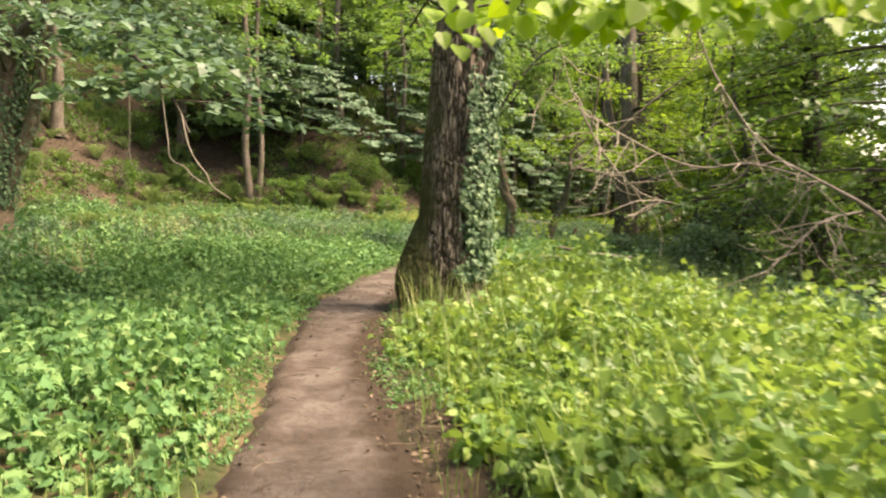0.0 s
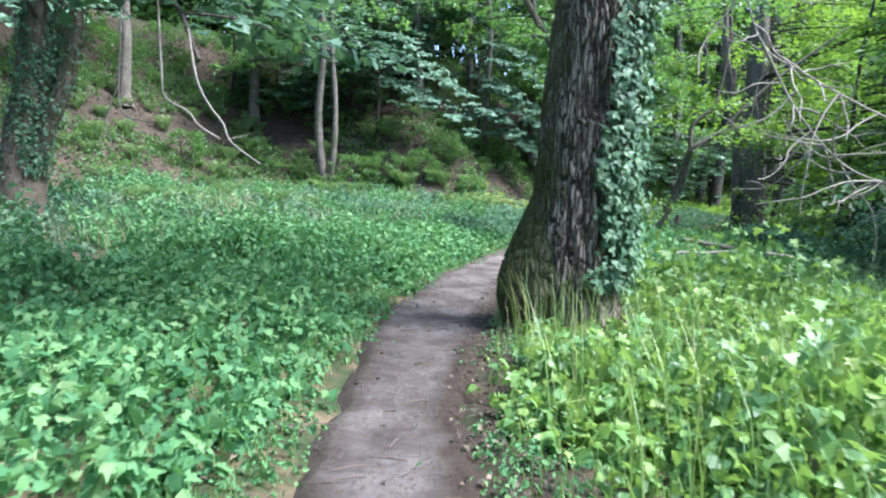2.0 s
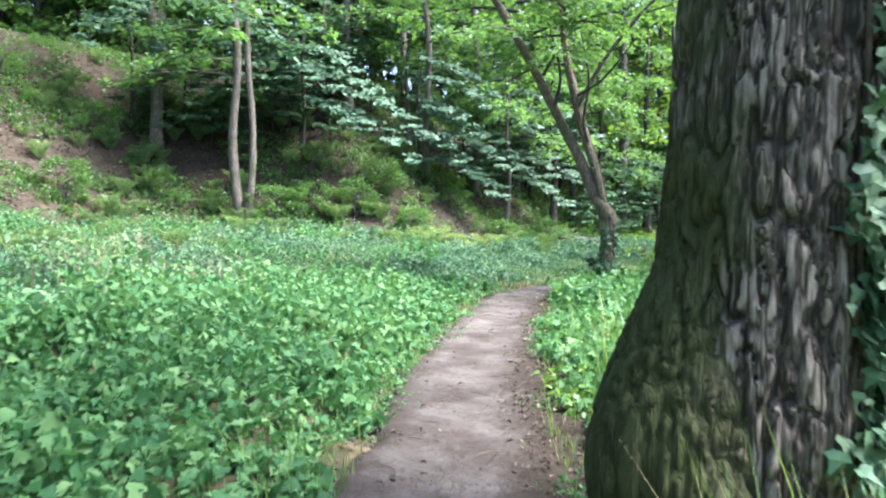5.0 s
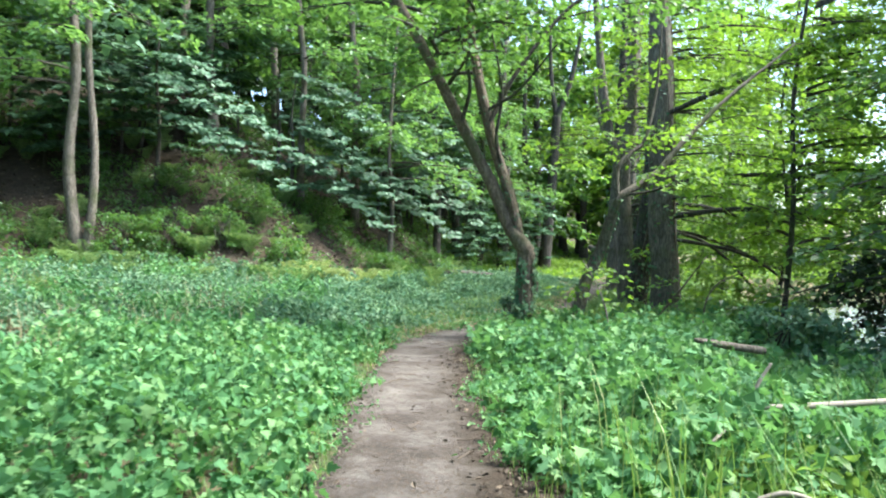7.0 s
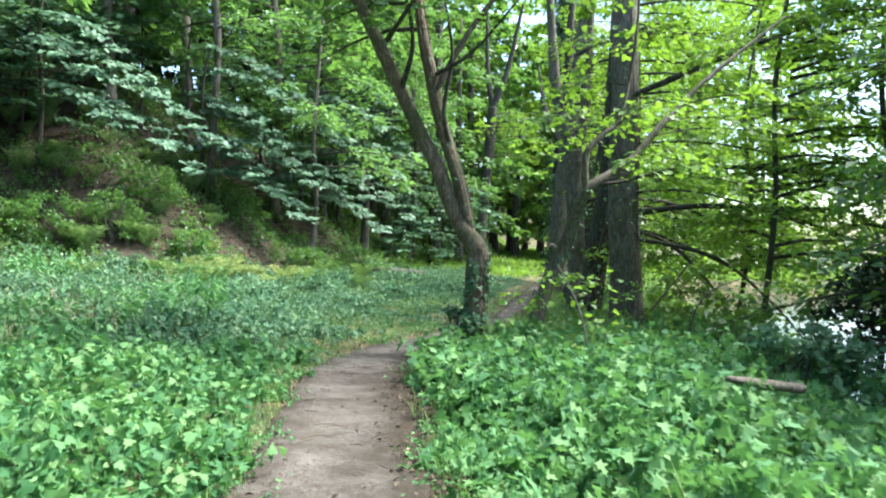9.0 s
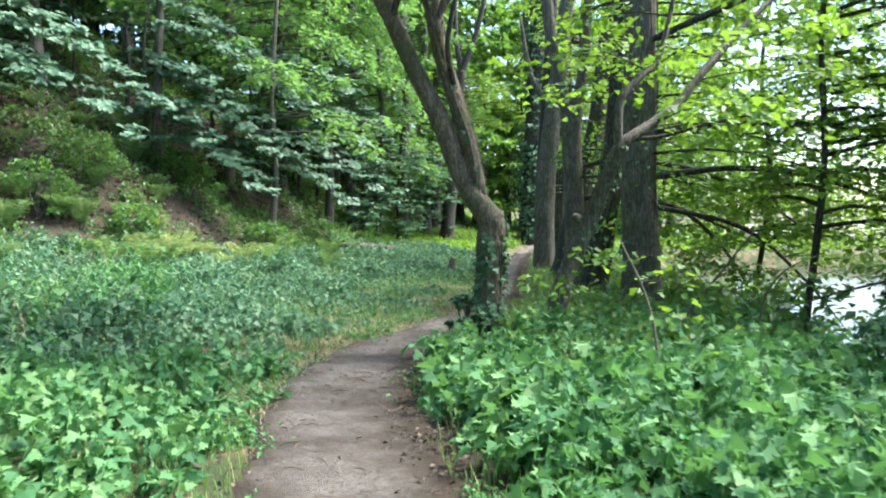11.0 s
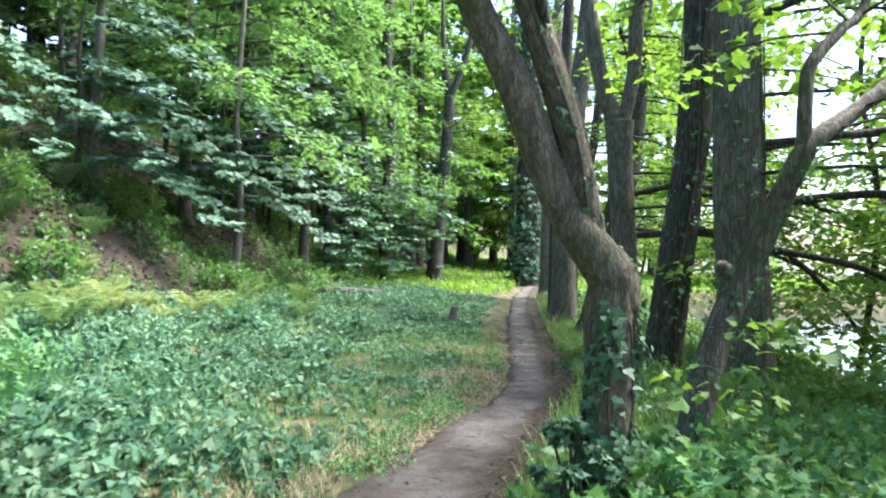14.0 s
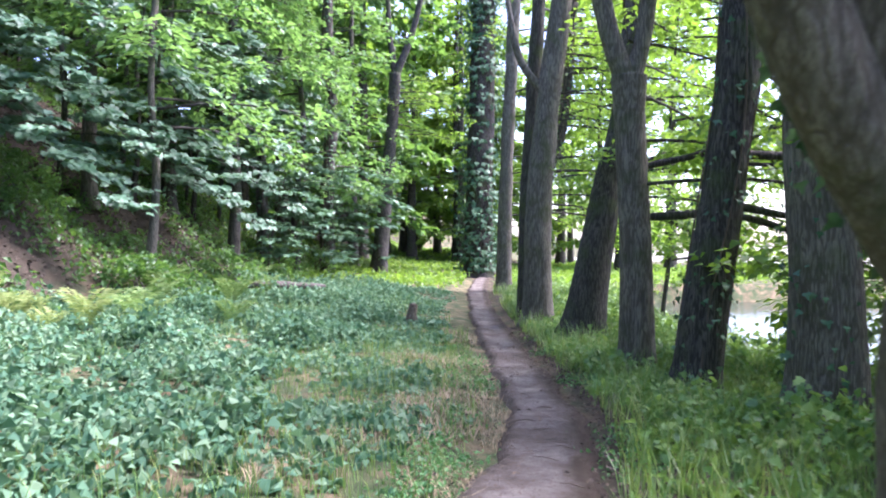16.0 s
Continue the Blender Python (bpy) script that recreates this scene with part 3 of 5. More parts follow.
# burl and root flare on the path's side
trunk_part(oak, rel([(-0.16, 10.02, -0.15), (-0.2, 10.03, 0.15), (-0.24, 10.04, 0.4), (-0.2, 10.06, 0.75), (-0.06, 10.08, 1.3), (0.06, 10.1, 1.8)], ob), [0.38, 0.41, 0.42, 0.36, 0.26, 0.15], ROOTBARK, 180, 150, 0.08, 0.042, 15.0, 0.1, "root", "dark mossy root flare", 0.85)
ivy_on(oak, opts, orad, 5200, 0.085, (-1.35, 0.75), 0.03, IVY, 0.55, 6.0, 0.09)
foliage(oak, crown_boughs((0, 0, 0), (0.3, 0.1, 9), 4.6, 9.0, 12, 4.5, 260, 0.15), 0.15, CANOPY, DARKBARK, LOBED)

# ---- the ivy-clad tree on the other side, with its long sagging limb ----
lb = (-9.5, 15.1, lie(-9.5, 15.1) - 0.05)
lt = thing("ivy_clad_tree", "old tree with flaking brown bark and ivy, standing in herbs", "tree", lb)
lpts = rel([(-9.65, 15.1, lb[2]), (-9.5, 15.1, 1.0), (-9.33, 15.1, 2.25), (-9.07, 15.13, 3.83), (-8.95, 15.13, 5.2), (-8.8, 15.2, 9)], lb)
lrad = [0.46, 0.4, 0.37, 0.33, 0.3, 0.2]
trunk_part(lt, lpts, lrad, MAPLEBARK, 60, 120, 0.12, 0.02, 8, 0.35)
l2 = rel([(-9.25, 15.0, 1.5), (-8.85, 15.05, 2.4), (-8.56, 15.17, 3.31), (-8.37, 15.18, 4.46), (-8.2, 15.2, 6.0)], lb)
trunk_part(lt, l2, [0.16, 0.14, 0.13, 0.11, 0.08], MAPLEBARK, 24, 50, 0.12, 0.01, 9, 0, "limb")
ivy_on(lt, lpts, lrad, 2600, 0.08, (-2.2, 0.6), 0.02, IVY, 0.9, 6.5, 0.06)
ivy_on(lt, l2, [0.16, 0.14, 0.13, 0.11, 0.08], 700, 0.07, (0, 6.28), 0.02, IVY, 0.3, 5, 0.05)
lim = rel([(-9.0, 15.1, 4.6), (-7.0, 12.6, 4.6), (-5.2, 10.4, 4.1), (-3.9, 8.8, 3.4), (-3.0, 7.9, 2.7), (-2.62, 7.5, 2.2)], lb)
trunk_part(lt, lim, [0.12, 0.09, 0.06, 0.035, 0.02, 0.013], DARKBARK, 14, 60, 0.1, 0.004, 9, 0, "limb")
bs = []
for q in range(20):
    o = spline(lim, 40)[7 + int(q * 1.4)]
    bs.append(bough(o, R.uniform(-2.6, 0.9), R.uniform(0.9, 2.0), 0.12, 0.25, 0.4, 90, 0.13, 0.06, 0.012))
bs += crown_boughs((0.3, 0, 0), (0.7, 0, 9), 3.4, 9, 16, 4.5, 240, 0.15, (-2.8, 1.2))
bs += crown_boughs((0.3, 0, 0), (0.7, 0, 9), 4.8, 7.2, 8, 6.4, 330, 0.15, (0.05, 1.0), 0.12, 0.34, 0.3)
foliage(lt, bs, 0.135, SPRAY, DARKBARK, LOBED)
dead = [tube(rel(p, lb), np.array(r) * 0.72, 6, 22, 0.1) for p, r in (
    ([(-2.74, 7.6, 2.42), (-2.62, 7.46, 2.07), (-2.54, 7.47, 1.9), (-2.45, 7.48, 1.78), (-2.4, 7.49, 1.66), (-2.21, 7.51, 1.52)], [0.013, 0.012, 0.011, 0.011, 0.009, 0.006]),
    ([(-2.9, 7.5, 2.6), (-2.75, 7.24, 2.12), (-2.73, 7.24, 1.93), (-2.59, 7.26, 1.84), (-2.52, 7.27, 1.75), (-2.39, 7.29, 1.67)], [0.012, 0.011, 0.01, 0.01, 0.009, 0.006]),
    ([(-3.6, 8.3, 3.1), (-3.45, 8.0, 2.5), (-3.42, 7.9, 2.0), (-3.3, 7.8, 1.85), (-3.05, 7.7, 1.8)], [0.012, 0.011, 0.009, 0.008, 0.005]),
    ([(-3.42, 7.9, 2.1), (-3.5, 7.85, 1.8), (-3.4, 7.8, 1.62)], [0.008, 0.007, 0.004]),
    ([(-2.42, 7.49, 1.68), (-2.33, 7.5, 1.7), (-2.27, 7.5, 1.72)], [0.006, 0.005, 0.003]))]
for v, f in dead:
    part("dead_twig", mesh_of("dead_twig", v, f, DEADWOOD, True), lt, "bare bleached hanging twig")

# ---- the forked maple at the bend ----
mb = (2.0, 21.75, lie(2.0, 21.75) - 0.05)
maple = thing("forked_tree", "forked tree with smooth brown bark and ivy round its foot", "tree", mb)
mt = rel([(1.98, 21.75, mb[2]), (2.02, 21.74, 0.35), (2.05, 21.73, 0.82), (2.05, 21.73, 1.2), (2.08, 21.72, 1.42), (2.1, 21.71, 1.52)], mb)
mr = [0.145, 0.138, 0.142, 0.152, 0.138, 0.08]
trunk_part(maple, mt, mr, MAPLEBARK, 60, 130, 0.14, 0.01, 14, 0.2)
mA = rel([(2.12, 21.7, 1.25), (2.06, 21.72, 1.44), (1.93, 21.78, 1.64), (1.78, 21.85, 1.9), (1.66, 21.9, 2.2), (1.47, 21.95, 2.68), (1.25, 22.0, 3.1), (1.0, 22.0, 3.6), (0.63, 21.9, 4.25), (0.17, 21.85, 5.1), (-0.38, 21.85, 6.05), (-0.9, 21.8, 7.2)], mb)
rA = [0.12, 0.15, 0.132, 0.118, 0.109, 0.103, 0.097, 0.094, 0.09, 0.09, 0.08, 0.05]
mB = rel([(1.98, 21.76, 1.55), (1.93, 21.78, 1.8), (1.87, 21.8, 2.1), (1.8, 21.83, 2.4), (1.7, 21.87, 2.75), (1.5, 21.9, 3.35), (1.4, 21.85, 3.75), (1.21, 21.8, 4.5), (1.08, 21.8, 5.4), (1.0, 21.8, 6.8)], mb)
rB = [0.08, 0.092, 0.089, 0.088, 0.086, 0.082, 0.088, 0.078, 0.068, 0.04]
trunk_part(maple, mA, rA, MAPLEBARK, 44, 180, 0.12, 0.008, 14, 0, "limb")
trunk_part(maple, mB, rB, MAPLEBARK, 36, 150, 0.12, 0.007, 14, 0, "limb")
for pp, rr in (([(1.42, 21.8, 3.7), (1.95, 21.75, 4.65), (2.7, 21.7, 5.6), (3.4, 21.64, 6.2)], [0.05, 0.042, 0.036, 0.02]),
               ([(1.38, 21.8, 3.9), (1.85, 21.4, 4.2), (2.4, 21.0, 4.9)], [0.03, 0.025, 0.012]),
               ([(0.95, 21.95, 3.7), (1.0, 21.5, 4.3), (0.7, 21.1, 5.2)], [0.04, 0.03, 0.012]),
               ([(1.68, 21.85, 2.85), (1.52, 21.7, 3.4), (1.6, 21.6, 4.2), (1.42, 21.6, 5.2)], [0.035, 0.03, 0.025, 0.012])):
    trunk_part(maple, rel(pp, mb), rr, DARKBARK, 14, 36, 0.1, 0.003, 12, 0, "limb")
ivy_on(maple, mt, mr, 520, 0.075, (-3.2, 0.5), 0.012, IVY, 0.15, 1.4, 0.035)
ivy_on(maple, mA, rA, 520, 0.055, (-0.8, 1.6), 0.008, IVY, 1.5, 6, 0.02)
ivy_on(maple, mB, rB, 140, 0.05, (-2.6, 1.6), 0.006, IVY, 2.0, 6, 0.015)
bs = crown_boughs((-1.0, 0.1, 3.8), (-2.6, 0.1, 7.8), 4.4, 7.5, 9, 2.6, 150, 0.12) + crown_boughs((-0.7, 0.1, 4), (-0.9, 0.1, 7), 4.6, 7.0, 9, 2.6, 150, 0.12)
# Extra boughs above the view, added to keep sun off the path's bend.
bs += [bough((x - 2.0, -0.1, z), a, 2.8, 0.2, 0.2, 0.45, 220, 0.12, 0.1, 0.02) for x, z, a in ((3.2, 6.2, 0.2), (3.0, 6.0, -1.2), (2.7, 5.7, -0.6), (3.3, 6.3, -1.9), (3.3, 6.3, 1.2), (2.9, 6.0, -2.4))]
foliage(maple, bs, 0.12, CANOPY, DARKBARK, LOBED)

# ---- the leaning tree next to it ----
eb = (3.18, 22.4, lie(3.18, 22.4) - 0.08)
lean = thing("leaning_tree", "slender grey tree leaning out from the path and forking", "tree", eb)
e1 = rel([(3.18, 22.4, eb[2]), (3.36, 22.4, 0.54), (3.52, 22.4, 0.97), (3.66, 22.38, 1.27), (3.76, 22.3, 1.55), (3.82, 22.1, 1.97), (3.9, 21.92, 2.37), (4.27, 21.88, 2.63), (4.68, 21.85, 2.92), (5.1, 21.83, 3.4), (5.98, 21.85, 4.24), (7.5, 21.9, 5.4)], eb)
er = [0.14, 0.12, 0.112, 0.112, 0.1, 0.088, 0.082, 0.068, 0.06, 0.05, 0.036, 0.015]
trunk_part(lean, e1, er, GREYBARK, 36, 150, 0.15, 0.007, 12, 0.2)
e2 = rel([(3.88, 21.94, 2.3), (3.85, 21.9, 2.7), (3.88, 21.88, 2.97), (4.15, 21.85, 3.25), (4.4, 21.85, 3.5), (4.6, 21.8, 4.5), (4.7, 21.8, 5.6)], eb)
trunk_part(lean, e2, [0.06, 0.055, 0.05, 0.042, 0.036, 0.028, 0.012], GREYBARK, 20, 70, 0.12, 0.004, 12, 0, "limb")
trunk_part(lean, rel([(3.7, 22.36, 1.38), (3.58, 22.4, 1.46), (3.52, 22.4, 1.5)], eb), [0.07, 0.06, 0.045], GREYBARK, 16, 14, 0.2, 0.004, 12, 0, "branch_stub")
trunk_part(lean, rel([(4.0, 21.9, 2.45), (4.4, 21.7, 2.5), (4.9, 21.4, 2.65), (5.6, 21.1, 2.8)], eb), [0.032, 0.026, 0.018, 0.008], DARKBARK, 12, 30, 0.1, 0.002, 12, 0, "limb")
ivy_on(lean, e1, er, 160, 0.06, (0, 6.28), 0.01, IVY, 0.5, 2.6, 0.03)
bs = [bough(spline(e1, 30)[i], R.uniform(-1.6, 1.2), R.uniform(1.2, 2.4), 0.3, 0.35, 0.4, 110, 0.1, 0.08, 0.012) for i in range(17, 30)]
bs += [bough(spline(e2, 30)[i], R.uniform(-3, 3), R.uniform(1.0, 2.0), 0.3, 0.35, 0.4, 100, 0.1, 0.08, 0.012) for i in range(14, 30, 2)]
bs += [bough((0.0, -0.1, 0.95), -1.9, 0.9, 0.4, 0.5, 0.5, 40, 0.1, 0.05, 0.008), bough((0.1, -0.1, 1.25), -0.8, 0.8, 0.3, 0.5, 0.5, 40, 0.1, 0.05, 0.008)]
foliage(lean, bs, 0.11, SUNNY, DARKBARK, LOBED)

# ---- the row of trees along the water ----
def row_tree(pts, radii, bark, label, crown_z, limbs=(), boughs=9, length=4.0, az=(-1.5, 1.3), ivy=0, ivy_r=0.0, mat=SUNNY, sides=30, flare=0.4, name="waterside_tree", per=170, size=0.125):
    x, y = pts[0][0], pts[0][1]
    base = (x, y, lie(x, y) - 0.08)
    t = thing(name, label, "tree", base, "trees along the water")
    p = rel([(x, y, base[2])] + list(pts[1:]), base)
    trunk_part(t, p, radii, bark, sides, 80 if radii[0] > 0.15 else 34, 0.1, 0.010, 11, flare)
    allb = []
    for lp, lr in limbs:
        q = rel(lp, base)
        trunk_part(t, q, lr, bark if lr[0] > 0.07 else DARKBARK, 16, 44, 0.12, 0.005, 9, 0, "limb")
        if lr[0] <= 0.07:
            c = spline(q, 12)
            for i in range(4, 12):
                allb.append(bough(c[i], R.uniform(0, 6.28), R.uniform(1.0, 2.1), 0.15, 0.3, 0.45, 150, size, 0.09, 0.01))
    if ivy:
        ivy_on(t, p, radii, ivy, 0.24 if ivy_r > 0.2 else 0.08, (0, 6.28), 0.02, IVY, 0.3, 99, max(ivy_r, 0.05))
    allb += crown_boughs(p[0], p[-1], crown_z[0] + 1.5, max(crown_z[1], crown_z[0] + 4), boughs, length, per, size, az)
    if name == "waterside_tree":
        allb += crown_boughs(p[0], p[-1], 2.6, 7.5, 8, 4.8, 170, size, (-1.3, 0.5), 0.1, 0.32, 0.45, 0.03)
    foliage(t, allb, size, mat, DARKBARK, KITE if name == "bankside_tree" or y > 33 else SIX)
    return t


row_tree([(6.6, 25.3), (6.56, 25.3, 0.9), (6.52, 25.35, 2.5), (6.5, 25.35, 5), (6.4, 25.4, 10)], [0.37, 0.33, 0.31, 0.29, 0.2], GREYBARK, "stout grey waterside tree with ivy specks on its trunk", (4.2, 10),
         [([(6.6, 25.2, 2.2), (8.0, 24.4, 2.35), (9.5, 23.8, 2.1), (11.5, 23.2, 1.3), (12.6, 22.8, 0.6)], [0.07, 0.055, 0.045, 0.03, 0.012]),
          ([(6.6, 25.2, 3.0), (8.2, 24.0, 3.1), (10.2, 23.0, 2.9), (12.2, 22.5, 2.8)], [0.06, 0.05, 0.035, 0.012]),
          ([(6.6, 25.2, 1.7), (8.2, 24.6, 1.3), (9.6, 24.6, 0.4), (10.6, 24.5, -0.6)], [0.05, 0.04, 0.03, 0.012]),
          ([(6.5, 25.2, 4.6), (8.2, 23.6, 5.4), (10.4, 22.4, 6.2)], [0.07, 0.05, 0.02])], ivy=500, az=(-1.4, 1.6), boughs=6)
row_tree([(6.55, 27.0), (6.75, 26.95, 1.1), (6.95, 26.85, 2.7), (7.1, 26.8, 4.3), (7.2, 26.8, 9)], [0.27, 0.26, 0.24, 0.24, 0.14], DARKBARK, "dark waterside trunk leaning outward with sparse ivy", (4.0, 9),
         [([(7.0, 26.8, 2.6), (8.2, 26.3, 2.5), (9.6, 26.0, 2.0), (11, 25.8, 1.2)], [0.06, 0.05, 0.035, 0.012]),
          ([(6.9, 26.8, 2.0), (8.0, 26.0, 1.6), (9.0, 25.7, 0.6), (9.5, 25.6, -0.3)], [0.05, 0.04, 0.03, 0.012])], ivy=420, az=(-1.2, 1.8), boughs=4)
row_tree([(7.1, 28.6), (7.05, 28.6, 1.76), (7.0, 28.65, 3.2), (6.98, 28.65, 3.9)], [0.25, 0.22, 0.22, 0.26], GREYBARK, "waterside tree forking into two stems above head height", (3.8, 4.2),
         [([(6.98, 28.65, 3.7), (6.68, 28.8, 4.7), (6.5, 28.9, 6), (6.3, 29, 9)], [0.17, 0.15, 0.13, 0.08]),
          ([(7.0, 28.65, 3.7), (7.2, 28.55, 4.8), (7.25, 28.5, 6.5), (7.4, 28.5, 9)], [0.14, 0.13, 0.12, 0.07]),
          ([(7.1, 28.6, 2.6), (8.2, 28.0, 2.9), (9.6, 27.6, 3.5)], [0.055, 0.045, 0.02]),
          ([(7.1, 28.6, 1.9), (8.4, 27.9, 1.9), (9.8, 27.4, 1.4), (11.2, 27, 0.7)], [0.06, 0.05, 0.035, 0.012])], boughs=4)
row_tree([(8.7, 32.0), (8.95, 31.9, 1.3), (9.2, 31.8, 2.8), (9.5, 31.7, 4.2), (9.9, 31.6, 9)], [0.42, 0.34, 0.28, 0.24, 0.14], DARKBARK, "dark waterside trunk leaning over the bank", (3.8, 9),
         [([(9.3, 31.7, 2.9), (10.6, 31.0, 3.4), (12.4, 30.6, 3.6)], [0.07, 0.05, 0.02]),
          ([(9.2, 31.7, 2.2), (10.4, 31.2, 1.9), (12.0, 31.0, 1.0)], [0.06, 0.045, 0.02])], az=(-1.2, 1.8))
row_tree([(9.3, 34.4), (9.3, 34.4, 1.9), (9.45, 34.35, 4.2), (9.75, 34.2, 6.9), (10.2, 34, 12)], [0.34, 0.3, 0.28, 0.24, 0.14], GREYBARK, "tall grey waterside tree with a low side branch", (5, 12),
         [([(9.4, 34.4, 5.0), (9.0, 34.6, 5.6), (8.8, 34.7, 6.3), (8.6, 34.8, 7.6)], [0.1, 0.085, 0.08, 0.04])], boughs=12)
row_tree([(9.75, 35.6), (9.8, 35.6, 3), (10.0, 35.5, 7), (10.2, 35.5, 11)], [0.22, 0.19, 0.17, 0.1], DARKBARK, "slim dark trunk in the waterside row", (5, 11), boughs=8)
row_tree([(14.2, 44.0), (14.3, 44.0, 4.2), (14.55, 43.9, 10), (14.7, 43.8, 13)], [0.3, 0.25, 0.23, 0.15], GREYBARK, "slim grey trunk farther along the waterside row", (6, 13), boughs=8, length=5)
row_tree([(11.4, 37.6), (11.6, 37.6, 3), (12.2, 37.5, 5), (12.6, 37.4, 9)], [0.24, 0.2, 0.15, 0.1], DARKBARK, "slim dark leaning trunk wrapped in ivy", (4, 9), boughs=8, ivy=700, ivy_r=0.12)
row_tree([(18.6, 53.8), (18.65, 53.8, 5.5), (18.8, 53.7, 14), (18.8, 53.7, 18)], [0.75, 0.7, 0.6, 0.4], DARKBARK, "tall trunk wholly wrapped in dark ivy beside the path", (9, 18), boughs=10, length=5, ivy=5200, ivy_r=0.36, name="ivy_covered_tree")
row_tree([(12.6, 53.0), (13.1, 52.9, 5.1), (13.4, 52.8, 9.7)], [0.42, 0.3, 0.28], DARKBARK, "dark tree forking in a wide Y at the wood's edge", (5, 9.5),
         [([(13.4, 52.8, 9.5), (13.1, 52.9, 12), (13, 52.9, 16)], [0.17, 0.13, 0.07]), ([(13.4, 52.8, 9.5), (14.2, 52.4, 12), (15, 52, 16)], [0.2, 0.15, 0.08])], boughs=12, length=4, name="woodland_tree")

for x, y, hh, mt_ in [(7.9, 22.9, 9, SUNNY), (9.3, 21.7, 10, SUNNY), (10.4, 26.8, 9, SUNNY), (14.5, 36, 13, SUNNY), (7.4, 18.6, 9, CANOPY), (15.6, 40, 13, SUNNY)]:
    b1, b2 = R.uniform(0.1, 0.4), R.uniform(0.0, 0.6)
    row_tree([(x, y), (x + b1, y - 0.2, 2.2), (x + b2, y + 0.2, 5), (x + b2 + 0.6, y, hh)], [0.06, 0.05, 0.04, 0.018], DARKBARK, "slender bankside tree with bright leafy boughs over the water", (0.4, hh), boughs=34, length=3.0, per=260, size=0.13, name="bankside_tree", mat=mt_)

# ---- trees on the bank ----
def bank_tree(x, y, r, h, label, lean_x=0.0, ivy=0, z0=4.0, boughs=12, twin=False, bark=GREYBARK):
    base = (x, y, lie(x, y) - 0.1)
    t = thing("bank_tree", label, "tree", base, "trees on the bank")
    p = [(0, 0, 0), (lean_x * 0.3 + R.normal(0, 0.1), 0, h * 0.22), (lean_x * 0.5 + R.normal(0, 0.18), 0, h * 0.45), (lean_x * 0.7 + R.normal(0, 0.15), 0, h * 0.7), (lean_x, 0, h)]
    trunk_part(t, p, [r * 1.2, r * 0.95, r * 0.85, r * 0.75, r * 0.45], bark, 20, 60, 0.12, 0.01, 9, 0.5)
    if twin:
        trunk_part(t, [(0.25, 0, 0), (0.45, 0, h * 0.14), (0.5, 0, h * 0.28), (0.3, 0.1, h * 0.5), (0.42, 0.1, h * 0.75), (0.3, 0.1, h)], [r * 1.0, r * 0.75, r * 0.65, r * 0.6, r * 0.5, r * 0.35], bark, 18, 60, 0.15, 0.01, 9, 0.5, "second_stem")
    if ivy:
        ivy_on(t, p, [r * 1.2, r * 0.95, r * 0.85, r * 0.75, r * 0.45], ivy, 0.12, (0, 6.28), 0.02, IVY, 0.5, h, 0.12)
    foliage(t, crown_boughs((0, 0, 0), p[-1], z0, h, boughs + 8, 4.4, 180, 0.2, None, 0.15, 0.3), 0.23, BEECH, DARKBARK, KITE)


bank_tree(-8.85, 33.3, 0.17, 13, "slim grey twin-stemmed tree at the foot of the bank", -0.3, z0=5.0, twin=True, boughs=14)
for i, (x, y, r, h, lx) in enumerate([(0.1, 41, 0.17, 14, 0), (2.3, 44.2, 0.2, 14, 0.1), (4.2, 44, 0.17, 13, 0), (9.3, 50.5, 0.3, 16, 0.2), (-5.5, 39, 0.18, 13, -0.3), (-2.2, 38.5, 0.14, 12, 0.2),
                                      (-13, 36, 0.22, 13, 0), (-7.5, 43, 0.2, 13, 0.2), (5.8, 47, 0.2, 14, 0), (-16, 30, 0.22, 12, 0.2), (-18.5, 22, 0.25, 13, 0), (-3.5, 46, 0.2, 13, 0), (1.4, 39.2, 0.1, 10, 0.4), (7.2, 47.6, 0.13, 12, 0.1)]):
    bank_tree(x, y, r, h, "slim ivy-wrapped dark tree rising from the bank" if i in (3, 1, 8) else "slim grey tree rising from the leafy bank", lx, 900 if i in (3, 1, 8) else 0, 3.4 + 1.1 * (i % 3), bark=DARKBARK if i in (1, 3, 8, 2, 13) else GREYBARK)

# ---- saplings with drooping sprays over the bank's foot ----
def sapling(label):
    t = thing("sycamore_sapling", label, "sapling", (0, 0, -200), "saplings on the bank")
    p = [(0, 0, -0.2), (0.1, -0.1, 1.2), (0.3, -0.3, 2.6), (0.5, -0.6, 4.2)]
    trunk_part(t, p, [0.05, 0.042, 0.03, 0.012], DARKBARK, 8, 20, 0.1, 0.0)
    bs = []
    for i in range(8):
        z = 1.0 + 0.42 * i
        bs.append(bough((0.06 * i * 0.5, -0.06 * i * 0.5, z), -0.75 + R.uniform(-1.3, 1.3), R.uniform(1.6, 3.2), 0.12, 0.36, 0.36, 140, 0.16, 0.025, 0.016))
    foliage(t, bs, 0.22, SPRAY, DARKBARK, SIX, 0.2, "crown", 0.2)
    return t


